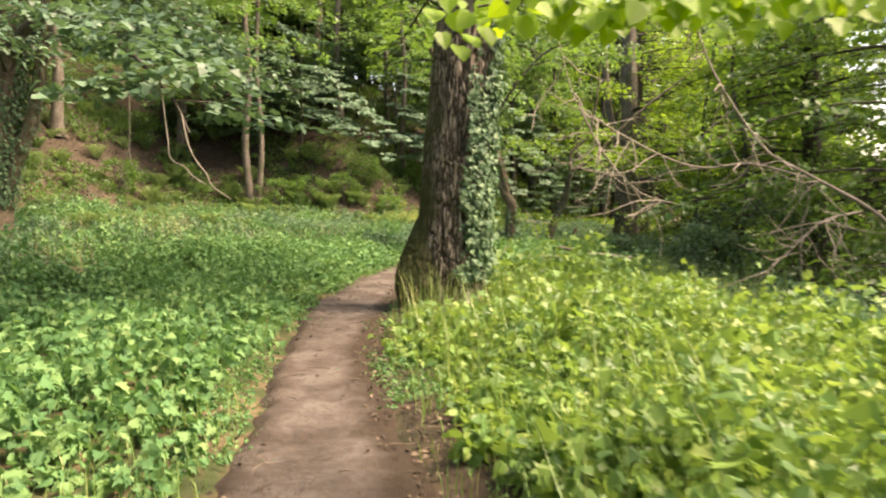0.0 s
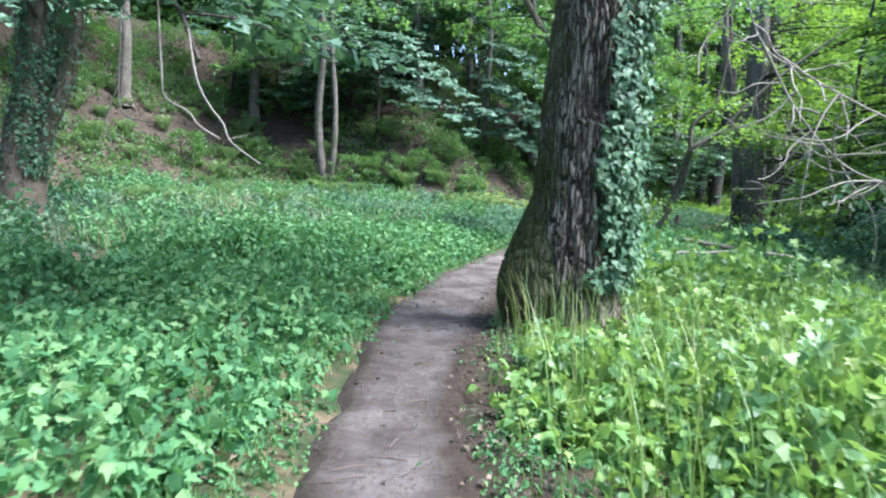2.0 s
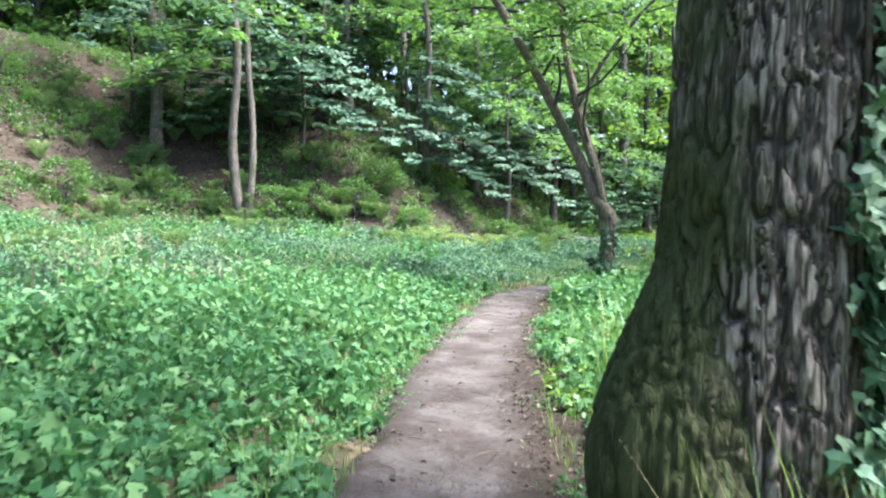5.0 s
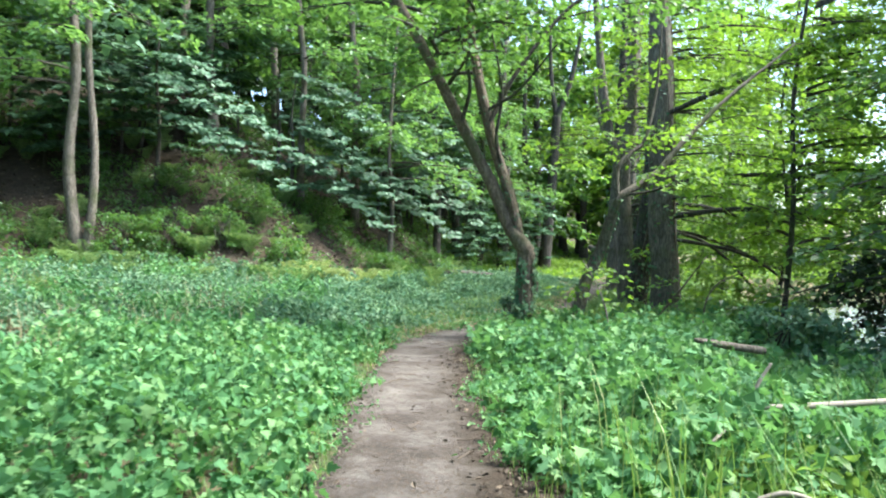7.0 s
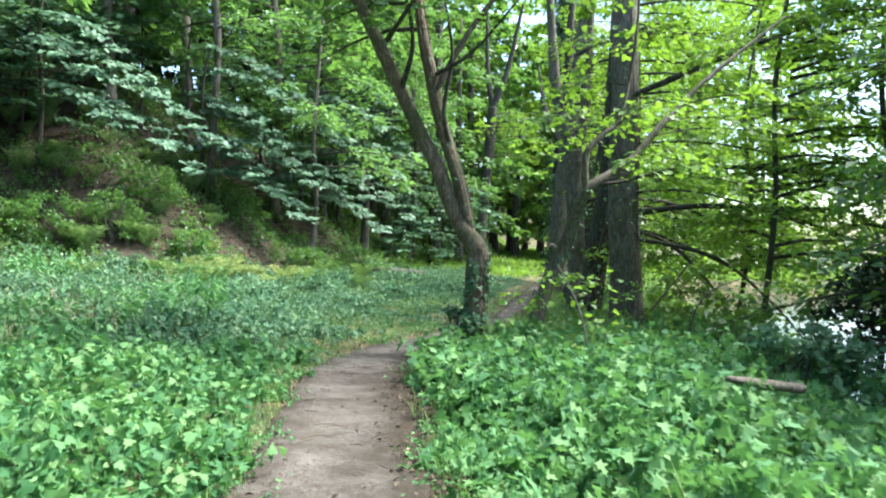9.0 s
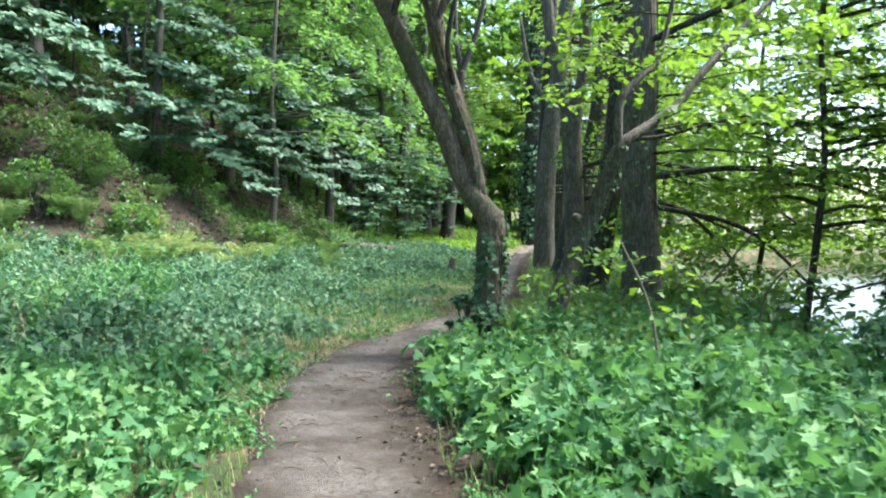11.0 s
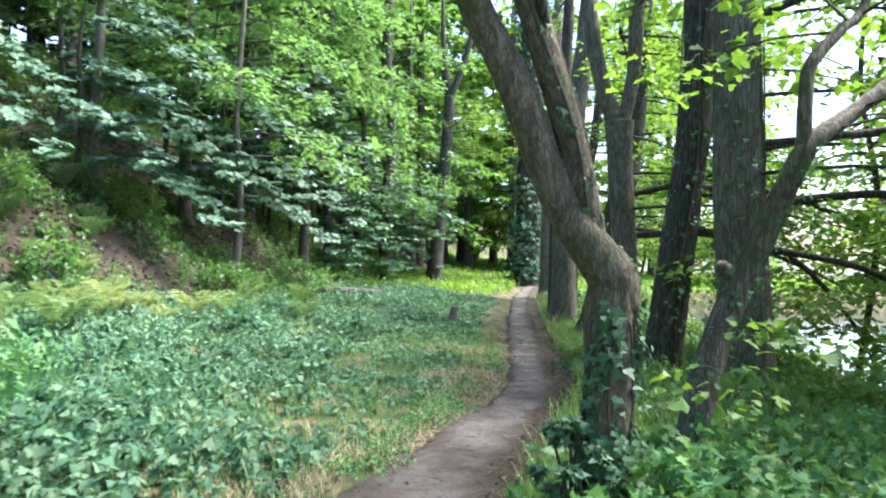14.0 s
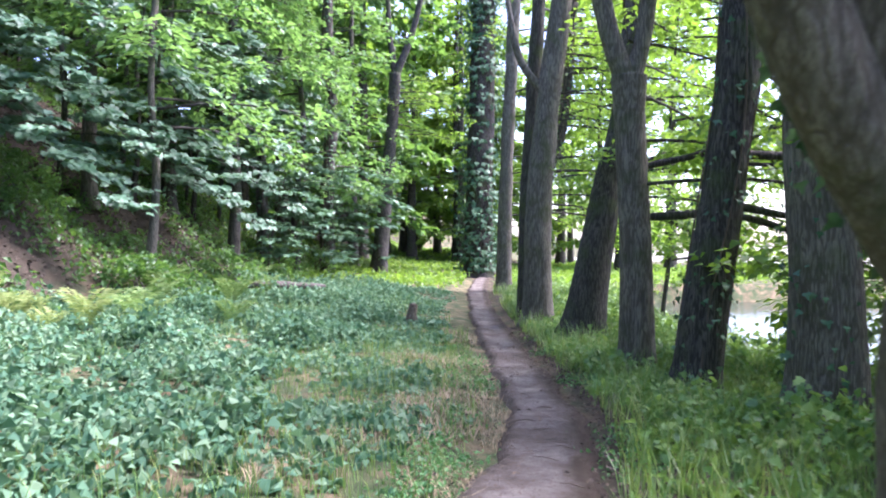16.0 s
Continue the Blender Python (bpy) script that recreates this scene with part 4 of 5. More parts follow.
def spray_tree(x, y, h, tips, label):
    """A slim young sycamore up the bank, each long bough sagging out to a tip over the bank's foot."""
    base = (x, y, lie(x, y) - 0.15)
    t = thing("young_sycamore", label, "tree", base, "young sycamores on the bank")
    stem = [(0, 0, 0), (0.15, -0.1, h * 0.35), (0.1, -0.25, h * 0.7), (0.3, -0.4, h)]
    trunk_part(t, stem, [0.085, 0.07, 0.05, 0.015], DARKBARK, 12, 40, 0.1, 0.004, 12, 0.3)
    c = spline(stem, 40)
    bs = []
    for tip in tips:
        g = np.array(tip) - np.array(base)
        reach = math.hypot(g[0], g[1])
        z = min(g[2] + 0.42 * reach, h * 0.97)
        o = c[int(np.abs(c[:, 2] - z).argmin())]
        d = g - o
        L = math.hypot(d[0], d[1])
        bs.append(bough(o, math.atan2(d[1], d[0]), L, 0.12, 0.12 - d[2] / L, 0.24, int(75 * L), 0.16, 0.03, 0.022))
    foliage(t, bs, 0.19, SPRAY, DARKBARK, PALM, 0.22, "crown", 0.25, (0.1, -0.45, 0))
    return t


for x, y, h, tips in [
        (-7.2, 36.4, 6.0, [(-1.7, 34.2, 4.0), (-2.4, 33.6, 3.3), (-3.4, 34.3, 5.4), (-4.4, 33.6, 4.4), (-4.9, 34.2, 6.8), (-5.8, 33.4, 6.0)]),
        (-3.2, 39.8, 5.6, [(0.1, 37.4, 4.4), (-0.6, 37.2, 3.3), (-1.2, 37.8, 5.6), (0.8, 37.8, 6.4)]),
        (-0.6, 41.0, 5.4, [(3.7, 39.0, 2.2), (2.5, 38.6, 3.0), (1.7, 38.4, 3.9), (1.0, 38.4, 2.6), (2.6, 39.2, 5.0)]),
        (1.0, 44.8, 7.0, [(4.4, 42.2, 5.4), (3.4, 42.0, 4.2), (2.2, 42.2, 7.2), (5.0, 43.2, 7.4), (5.4, 43.0, 3.2)]),
        (4.4, 48.2, 7.0, [(7.8, 46.6, 4.6), (7.0, 46.0, 3.2), (8.6, 47.8, 6.4), (6.4, 46.4, 7.6)]),
        (-11.0, 38.6, 6.0, [(-7.2, 36.0, 6.6), (-8.2, 35.6, 8.2), (-6.4, 36.6, 8.8), (-9.6, 35.4, 7.4)]),
        (-14.4, 37.0, 7.0, [(-11.6, 33.6, 7.2), (-10.2, 34.2, 8.6), (-12.8, 33.2, 8.4), (-14.0, 32.6, 7.4)]),
        (1.2, 42.6, 5.6, [(4.6, 40.6, 1.7), (3.9, 40.0, 3.0), (5.2, 41.6, 4.2), (4.6, 41.6, 6.0), (3.0, 40.4, 5.2)]),
        (-2.6, 38.4, 4.8, [(0.8, 35.8, 2.1), (1.3, 36.4, 3.2), (0.1, 36.0, 4.6), (-0.7, 35.6, 3.5), (0.4, 36.6, 5.8)]),
        (3.2, 45.8, 6.2, [(6.6, 43.9, 2.2), (6.1, 43.3, 3.7), (6.9, 44.6, 5.2), (5.6, 44.0, 6.6)]),
        (-18.6, 27.5, 6.0, [(-14.6, 24.0, 6.2), (-13.8, 26.0, 6.6), (-15.4, 22.6, 5.6)])]:
    spray_tree(x, y, h, tips, "slim young sycamore with long sagging sprays of pale leaves")

protos = [sapling("young sycamore with drooping layered sprays of pale leaves") for _ in range(3)]
spots = [(5.6, 45.4), (7.6, 48.8), (9.6, 51.5), (8.2, 52), (11.2, 54.6), (3.0, 46)]
for i in range(24):
    q = spline(FOOT, 200)[int(R.uniform(0.28, 0.8) * 199)]
    up = R.uniform(7.5, 14)
    spots.append((q[0] - up * 0.75, q[1] + up * 0.65))
for i, (x, y) in enumerate(spots):
    m = pose(x, y, lie(x, y), 0, 0, R.uniform(-40, 30)) @ Matrix.Scale(R.uniform(0.75, 1.3), 4)
    c = copy_thing(protos[i % 3], m)
    c.scale = [R.uniform(0.8, 1.25)] * 3
for t in protos:
    for o in (*t.children_recursive, t):
        bpy.data.objects.remove(o)

# ---- woods all round ----
def wood_tree(h, leaf_mat, n, length, z0, per, size):
    t = thing("background_tree", "broadleaf tree in full summer leaf", "tree", (0, 0, -200), "woods around")
    trunk_part(t, [(0, 0, -0.5), (0.1, 0, h * 0.3), (0, 0.15, h * 0.6), (0.1, 0, h)], [0.34, 0.26, 0.18, 0.06], DARKBARK, 8, 12, 0.12, 0.0, 8, 0.4)
    foliage(t, crown_boughs((0, 0, 0), (0.1, 0, h), z0, h, n, length, per, size, None, 0.2, 0.35, 0.5, 0.05, False), size, leaf_mat, DARKBARK, KITE, 0.5)
    return t


kinds = [wood_tree(17, CANOPY, 30, 4.8, 2.2, 110, 0.5), wood_tree(19, SUNNY, 28, 4.6, 1.6, 90, 0.48), wood_tree(19, CANOPY, 32, 5.2, 3.0, 110, 0.52), wood_tree(16, SUNNY, 24, 4.4, 3.0, 100, 0.42), wood_tree(9, CANOPY, 24, 3.4, 0.6, 90, 0.4)]
woods = []
for i in range(26):                                    # above and behind the bank
    woods.append((-30 + i * 1.75 + R.uniform(-1, 1), 47 + 8 * R.uniform(0, 1) + 0.35 * i + (4 if i % 2 else 0), (0, 2, 0)[i % 3]))
for i in range(24):
    woods.append((-28 + i * 1.6 + R.uniform(-1, 1), 45 + 0.45 * i + R.uniform(-2, 2), 4))
for i in range(9):
    woods.append((-24 - 5 * R.uniform(0, 1), -12 + 5.5 * i, (0, 2)[i % 2]))
for x, y in [(24, 66), (29, 70), (34, 63), (21, 73), (38, 72), (14, 66), (44, 66), (31, 80), (12, 66), (36, 58), (23, 80), (16, 74), (19, 78), (21.5, 69), (26.5, 79), (24.5, 67.5), (27, 72.5), (30, 75), (28.5, 67), (9, 67), (12.5, 70), (15.5, 67), (18, 72), (33, 76), (13, 76), (23, 74), (8, 60), (10.5, 63), (6, 64), (15, 70), (26, 74), (32, 58.5), (34, 68)]:
    woods.append((x, y, 1 if R.uniform(0, 1) < 0.75 else 3))
for x, y in [(190, 150), (205, 128), (218, 104), (226, 80), (231, 55), (170, 168), (236, 30), (240, 6), (238, -18), (234, -44), (198, 140), (212, 116), (222, 92), (229, 68), (234, 42), (238, 18), (150, 185), (130, 200)]:
    woods.append((x, y, 3 if R.uniform(0, 1) < 0.6 else 1))
for x, y in [(-8, -12), (-14, -6), (4, -16), (12, -12), (-3, -20), (20, -18), (9, -22), (-18, -16), (24, -8)]:
    woods.append((x, y, (0, 2)[int(x) % 2]))
for x, y in [(-20, 31), (-22.5, 38), (-16, 44), (-21, 24), (-23, 17)]:
    woods.append((x, y, 2))
shore = [(58, 62), (63, 54), (66, 46), (70, 38), (72, 30), (75, 22), (77, 13), (79, 4), (52, 70), (78, -6), (76, -16), (72, -26), (60, 58), (65, 50), (68, 42), (71, 34), (74, 26), (76, 18)]
for x, y in shore:
    c = copy_thing(kinds[3], pose(x, y, -1.3, 0, 0, R.uniform(0, 360)))
    c.scale = [R.uniform(0.55, 0.8)] * 3
for x, y, k in woods:
    z = max(lie(x, y), -1.4)
    c = copy_thing(kinds[k], pose(x, y, z, 0, 0, R.uniform(0, 360)))
    c.scale = [R.uniform(0.85, 1.2)] * 3
for t in kinds:
    for o in (*t.children_recursive, t):
        bpy.data.objects.remove(o)

for x, y, hh, zz in [(9.0, 12.6, 9.5, 2.0), (11.5, 16.2, 11, 2.2), (12.5, 10.5, 11, 2.2), (9.0, 17.6, 9.0, 2.2)]:
    b0 = (x, y, lie(x, y) - 0.1)
    g = thing("shade_tree", "broad dark-leaved tree with low boughs shading the nettles", "tree", b0)
    trunk_part(g, [(0, 0, 0), (0.1, 0, 3), (-0.1, 0.1, 7), (0, 0, hh)], [0.32, 0.26, 0.2, 0.08], DARKBARK, 22, 50, 0.12, 0.01, 9, 0.4)
    foliage(g, crown_boughs((0, 0, 0), (0, 0, hh), zz, hh, 24, 5.2, 260, 0.2, None, 0.2, 0.34, 0.42), 0.17, CANOPY, DARKBARK, KITE, 0.35)

# ---- dark evergreens and shrubs ----
def shrub(name, x, y, h, w, n, size, mat, label, category, shape=KITE, low=0.0):
    base = (x, y, lie(x, y) - 0.05)
    t = thing(name, label, category, base)
    stems = [tube([(0, 0, 0), (R.normal(0, w * 0.15), R.normal(0, w * 0.15), h * 0.4), (R.normal(0, w * 0.35), R.normal(0, w * 0.35), h * 0.85)], [0.022, 0.016, 0.006], 6, 8, 0.1) for _ in range(6)]
    for v, f in stems:
        part("stem", mesh_of("stem", v, f, DARKBARK, True), t)
    k = max(30, n // 45)
    a, q = R.uniform(0, 6.28, k), R.uniform(low, 1, k)
    rad = w * np.sqrt(np.clip(1 - (q * 1.02 - 0.35) ** 2 / 0.5, 0.03, 1)) * R.uniform(0.45, 1.0, k)
    cen = np.stack([np.cos(a) * rad, np.sin(a) * rad, q * h], -1)
    j = R.integers(0, k, n)
    pos = cen[j] + R.normal(0, 1, (n, 3)) * np.array([0.24, 0.24, 0.14]) * w * 0.45
    pos[:, 2] = np.maximum(pos[:, 2], 0.05)
    v, f = leaves(pos, scatter(n, 0.9, 0.6), headings(n) + [0, 0, -0.4], size * R.uniform(0.6, 1.3, n), shape)
    tagged(part("crown", mesh_of("crown", v, f, mat), t), kind="stuff")
    return t


shrub("yew_bush", 7.9, 20.0, 3.4, 1.3, 4200, 0.13, YEW, "dark evergreen yew bush near the water", "bush")
shrub("yew_bush", 11.0, 17.0, 4.5, 2.0, 5200, 0.18, YEW, "dark evergreen yew bush near the water", "bush")
for x, y, h, w, mt_ in [(5.6, 15.5, 1.3, 1.1, HERB_FAR), (6.6, 13.0, 2.6, 1.6, CANOPY), (7.4, 16.6, 2.2, 1.4, HERB_FAR), (8.2, 11, 3.6, 1.8, CANOPY), (4.9, 18.6, 0.9, 0.9, HERB_FAR), (8.5, 15, 4.2, 1.9, CANOPY), (11, 12, 5.5, 2.4, CANOPY),
                        (12.5, 8, 6, 2.6, CANOPY), (10, 7.5, 3.5, 1.8, CANOPY)]:
    shrub("waterside_bush", x, y, h, w, 2600, 0.085, mt_, "loose green bush on the bank of the water", "bush", SIX)
for x, y, h, w in [(-7.6, 33.2, 1.3, 1.1), (-6.2, 33.6, 1.2, 1.0), (-4.6, 33.4, 1.4, 0.9), (-11.5, 33, 1.2, 1.0), (-2.6, 33.6, 1.0, 0.8), (1.0, 36.8, 1.0, 0.9), (3.6, 40.6, 1.2, 1.0), (6.2, 46.4, 1.2, 1.0), (-13, 29, 1.3, 1.0), (8.5, 49.5, 1.2, 1.1), (-9.5, 36.5, 1.2, 1.1), (-6.5, 35.8, 1.3, 1.2), (-3.8, 35.6, 1.0, 1.0), (-11.5, 38, 1.4, 1.3), (-14.6, 34, 1.5, 1.3), (-8, 40.5, 1.6, 1.5), (-15.8, 24, 1.4, 1.3), (-16.5, 19, 1.4, 1.3), (-17.5, 27, 1.6, 1.5), (-1.2, 38, 1.1, 1.1), (-5.4, 41.5, 1.4, 1.4), (-12.5, 42, 1.6, 1.6), (-17.5, 33, 1.8, 1.6)]:
    shrub("bramble_bush", x, y, h, w, 1500, 0.10, CANOPY, "low bramble bush at the foot of the bank", "bush", KITE)

shrub("ivy_bush", 1.74, 21.62, 0.8, 0.24, 700, 0.075, IVY, "dense ivy bush at the foot of the forked tree", "bush", IVYLEAF)

# ---- ferns ----
def fern(scale, label, mat=None):
    v_all = []
    fr = 11
    for i in range(fr):
        a = 2 * np.pi * i / fr + R.uniform(-0.2, 0.2)
        d = np.array([math.cos(a), math.sin(a), 0])
        s = np.array([-d[1], d[0], 0])
        L = scale * R.uniform(0.8, 1.15)
        u = np.linspace(0.12, 1, 20)
        c = d[None] * (L * 0.6 * u ** 1.4)[:, None] + np.array([0, 0, 1])[None] * (L * (1.2 * u - 0.5 * u ** 2.6))[:, None]
        w = L * 0.24 * np.sin(np.pi * np.clip(u * 0.92 + 0.06, 0, 1)) ** 0.8
        for sg in (1, -1):
            h = s[None] * sg + d[None] * 0.35 + np.zeros((20, 1))
            nrm = np.array([0, 0, 0.7])[None] - d[None] * 0.8 + R.normal(0, 0.12, (20, 3))
            v_all.append(leaves(c, nrm, h, w, np.array([(0, 0), (0.06, 0.3), (0, 1), (-0.09, 0.35)]), 0.1, 0.25))
    t = thing("fern", label, "fern", (0, 0, -200), "ferns at the bank's foot")
    tagged(part("fronds", mesh_of("fronds", *join(v_all), mat or FERN), t), kind="stuff")
    part("crown_stub", mesh_of("crown_stub", *tube([(0, 0, -0.05), (0, 0, 0.06), (0, 0, 0.12)], [0.06, 0.05, 0.01], 7, 5), TWIG, True), t)
    return t


fk = [fern(0.75, "feathery yellow-green fern at the foot of the bank"), fern(0.95, "tall feathery green fern at the foot of the bank"), fern(0.9, "pale yellow fern at the foot of the bank", PALEFERN)]
for i in range(230):
    if i < 16:
        x, y = R.normal(-1.7, 0.9), R.normal(33.0, 0.5)
    elif i < 34:
        x, y = R.uniform(-12, -6), R.uniform(19, 31)
    else:
        q = R.uniform(0.3, 0.85)
        c = spline(FOOT, 100)[int(q * 99)]
        x, y = c[0] + R.normal(0, 1.6), c[1] + R.normal(0, 1.6)
    if i >= 70:
        x, y = R.uniform(-17, -2), R.uniform(24, 40)
        if float(terrain(np.array([x]), np.array([y]))[2][0]) < -0.5:
            continue
    c = copy_thing(fk[2 if i < 16 else i % 2], pose(x, y, lie(x, y) - 0.02, R.uniform(-8, 8), R.uniform(-8, 8), R.uniform(0, 360)))
    c.scale = [R.uniform(0.6, 1.15)] * 3
for t in fk:
    for o in (*t.children_recursive, t):
        bpy.data.objects.remove(o)

# ---- herbs, grass and litter ----
def spread_points(n, x0, x1, y0, y1, keep):
    x, y = R.uniform(x0, x1, n), R.uniform(y0, y1, n)
    z, s, f = terrain(x, y)
    k = keep(x, y, s, f)
    return x[k], y[k], z[k], s[k], f[k]


def herbs(name, label, pts, height, per, size, mat, shape, stems=True, spread=0.5, width=0.13, group=""):
    x, y, z, s, f = pts
    n = len(x)
    h = height(x, y, s) * R.uniform(0.7, 1.15, n)
    k = np.repeat(np.arange(n), per)
    q = np.tile(np.linspace(0.3, 1.0, per), n) + R.normal(0, 0.08, n * per)
    head = headings(n * per)
    out = width * R.uniform(0.2, 1.0, n * per) * (1.15 - 0.5 * q)
    lean_ = R.normal(0, 0.12, (n, 2))
    p = np.stack([x[k] + lean_[k, 0] * q + head[:, 0] * out * 0.4, y[k] + lean_[k, 1] * q + head[:, 1] * out * 0.4, z[k] + h[k] * q], -1)
    nrm = scatter(n * per, 1.0, spread)
    nrm[:, :2] += head[:, :2] * 0.5
    v, fc = leaves(p, nrm, head + [0, 0, -0.15], size * np.clip(np.exp(R.normal(-0.08, 0.28, n * per)), 0.45, 1.5), shape, 0.3, 0.3)
    tagged(new(name, mesh_of(name, v, fc, mat)), label, "plants", kind="stuff")
    if stems:
        m = R.uniform(0, 1, n) < 0.5
        b = np.stack([x, y, z - 0.02], -1)[m]
        t = np.stack([x + lean_[:, 0], y + lean_[:, 1], z + h], -1)[m]
        d = headings(len(b)) * 0.005
        vv = np.stack([b - d, b + d, t], 1).reshape(-1, 3)
        tagged(new("plant_stems", mesh_of("plant_stems", vv, np.arange(len(vv)).reshape(-1, 3), mat)), "thin green stems under the leaves", "plants", kind="stuff")


def blades(name, label, pts, h0, h1, width, mat, lean_amount=0.35):
    """Grass blades: three joints each, bending over."""
    x, y, z, s, f = pts
    n = len(x)
    d = headings(n)
    sd_ = np.stack([-d[:, 1], d[:, 0], np.zeros(n)], -1) * width
    h = R.uniform(h0, h1, n)[:, None]
    b = np.stack([x, y, z - 0.01], -1)
    up = np.array([0, 0, 1.0])
    bend = R.uniform(0.3, 1.0, n)[:, None] * lean_amount
    m1 = b + up * h * 0.55 + d * h * bend * 0.4
    tip = b + up * h * 0.95 + d * h * bend * 1.3
    v = np.stack([b - sd_, b + sd_, m1 + sd_ * 0.8, tip, m1 - sd_ * 0.8], 1).reshape(-1, 3)
    j = np.arange(n)[:, None] * 5
    tagged(new(name, mesh_of(name, v, [j + [[0, 1, 2, 4]], j + [[4, 2, 3]]], mat)), label, "grass", kind="stuff")


def mound(x, y, k=0.5):
    return 0.75 + k * (vnoise(x * 0.9, y * 0.9, 12.0) + 0.5 * vnoise(x * 2.6, y * 2.6, 15.0) - 0.75) * 1.6


def near_left(x, y, s, f):
    return (s > 0.62 + 0.25 * vnoise(x * 1.7, y * 1.7)) & (s < 4.6) & ((y < 21.5) | (s > 3.4 + 0.4 * (y - 21.5)))


def near_right(x, y, s, f):
    lim = np.where(y < 14, 0.75, 0.62) - 0.2 * np.exp(-((y - 7.8) / 1.6) ** 2)
    return (s < -lim - 0.35 * vnoise(x * 1.7, y * 1.7)) & (s > -4.4 - 1.6 * vnoise(x * 0.8, y * 0.8, 33.0)) & (y < 22.5) & ((x - 0.12) ** 2 + (y - 10.1) ** 2 > 0.34)


pl = spread_points(13600, -6.5, 1.0, -5.0, 24, near_left)
herbs("low_herbs", "dense low green herbs with lobed leaves beside the path", pl, lambda x, y, s: (0.16 + 0.26 * smooth(0.6, 1.8, s)) * mound(x, y, 0.8), 11, 0.084, HERB, JAG, True, 0.8)
p2_ = spread_points(6000, -1.0, 6.5, 12.2, 23, near_right)
herbs("ground_elder", "pale green ground elder and herbs beside the path", p2_, lambda x, y, s: (0.18 + 0.26 * smooth(0.7, 2.0, -s)) * mound(x, y, 0.9), 10, 0.092, HERB, MAPLE, True, 0.8)
pr = spread_points(9000, -1.0, 6.5, -5.0, 13, near_right)
pk = spread_points(4000, -1.0, 5.5, -5.0, 12, near_right)
herbs("lobed_herbs", "lobed green leaves standing among the nettles", pk, lambda x, y, s: (0.25 + 0.42 * smooth(0.7, 2.2, -s)) * mound(x, y, 0.9), 6, 0.11, NETTLE, MAPLE, True, 0.8)
herbs("nettles", "tall bright green nettles and ground elder beside the path", pr, lambda x, y, s: (0.2 + 0.38 * smooth(0.7, 2.2, -s)) * mound(x, y) * (1 - 0.2 * smooth(11, 13, y)), 12, 0.085, NETTLE, HEART, True, 0.9)
pm = spread_points(14000, -14, 0, -4, 33, lambda x, y, s, f: (s > 4.3) & (f < 0.5))
herbs("meadow_herbs", "soft green herbs and nettles covering the clearing", pm, lambda x, y, s: (0.26 + 0.16 * smooth(5, 9, s)) * mound(x * 0.7, y * 0.7, 1.1), 8, 0.11, HERB_FAR, KITE, False, 0.55, 0.16)
pc = spread_points(13000, -13, -1.5, 2, 32, lambda x, y, s, f: (s > 2.2) & (f < 0.3) & (vnoise(x * 0.75, y * 0.75, 44.0) > 0.6))
herbs("nettle_clumps", "taller clumps of nettles standing out of the clearing", pc, lambda x, y, s: 0.7 * mound(x, y, 0.9), 9, 0.10, HERB, KITE, False, 0.5, 0.15)
blades("dry_grass", "dry tawny grass tops among the herbs", spread_points(9000, -13, -2.5, 3, 31, lambda x, y, s, f: (s > 3.5) & (f < 0) & (vnoise(x * 0.6, y * 0.6, 51.0) > 0.6)), 0.35, 0.75, 0.004, STRAW, 0.4)
ph = spread_points(560, 0.6, 4.6, 17.6, 21.7, lambda x, y, s, f: (s < -0.75) & ((x - 2.0) ** 2 + (y - 21.75) ** 2 > 0.15))
herbs("hogweed", "large lobed hogweed leaves beside the forked tree", ph, lambda x, y, s: 0.4 * mound(x, y, 0.5), 8, 0.132, HERB, MAPLE, True, 0.65, 0.2)
pf = spread_points(26000, -6, 12, 21, 46, lambda x, y, s, f: (s > 0.7 + 0.5 * vnoise(x, y)) & (f < 0.3) & (s > 0.5) & (R.uniform(0, 1, len(x)) < np.clip(0.12 + (s - 0.7) * 0.36, 0, 1)))
herbs("ground_ivy", "low bluish-green ground herbs between path and bank", pf, lambda x, y, s: (0.06 + 0.2 * smooth(0.9, 4.0, s)) * mound(x, y, 1.5), 9, 0.085, HERB_FAR, SIX, False, 0.7, 0.2)
pg = spread_points(15000, -6, 10, 22, 44, lambda x, y, s, f: (s > 1.1) & (f < 0.2) & (vnoise(x * 0.8, y * 0.8, 81.0) > 0.58))
herbs("herb_clumps", "taller bluish clumps of herbs standing out of the ground cover", pg, lambda x, y, s: (0.16 + 0.2 * smooth(1.2, 4.0, s)) * mound(x, y, 1.2), 10, 0.088, HERB_FAR, JAG, False, 0.7, 0.16)
blades("meadow_grass", "thin green grass growing through the ground cover", spread_points(13000, -5, 9, 22, 42, lambda x, y, s, f: (s > 0.9) & (f < 0) & (vnoise(x * 0.7, y * 0.7, 85.0) > 0.5)), 0.15, 0.4, 0.004, GRASS, 0.5)
pb = spread_points(62000, -20, 20, 14, 62, lambda x, y, s, f: (f > -0.5) & (f < 12) & (vnoise(x * 0.7, y * 0.7, 20.0) + 0.25 * smooth(2.0, -0.5, f) > 0.465))
herbs("bank_plants", "scattered green plants over the leaf-littered bank", pb, lambda x, y, s: 0.25 + 0.25 * vnoise(x, y), 6, 0.12, CANOPY, KITE, False, 0.5, 0.2)
pw = spread_points(19000, 1.5, 18, 20, 50, lambda x, y, s, f: (s < -0.65 - 0.4 * vnoise(x * 1.5, y * 1.5)) & (s > -6.5))
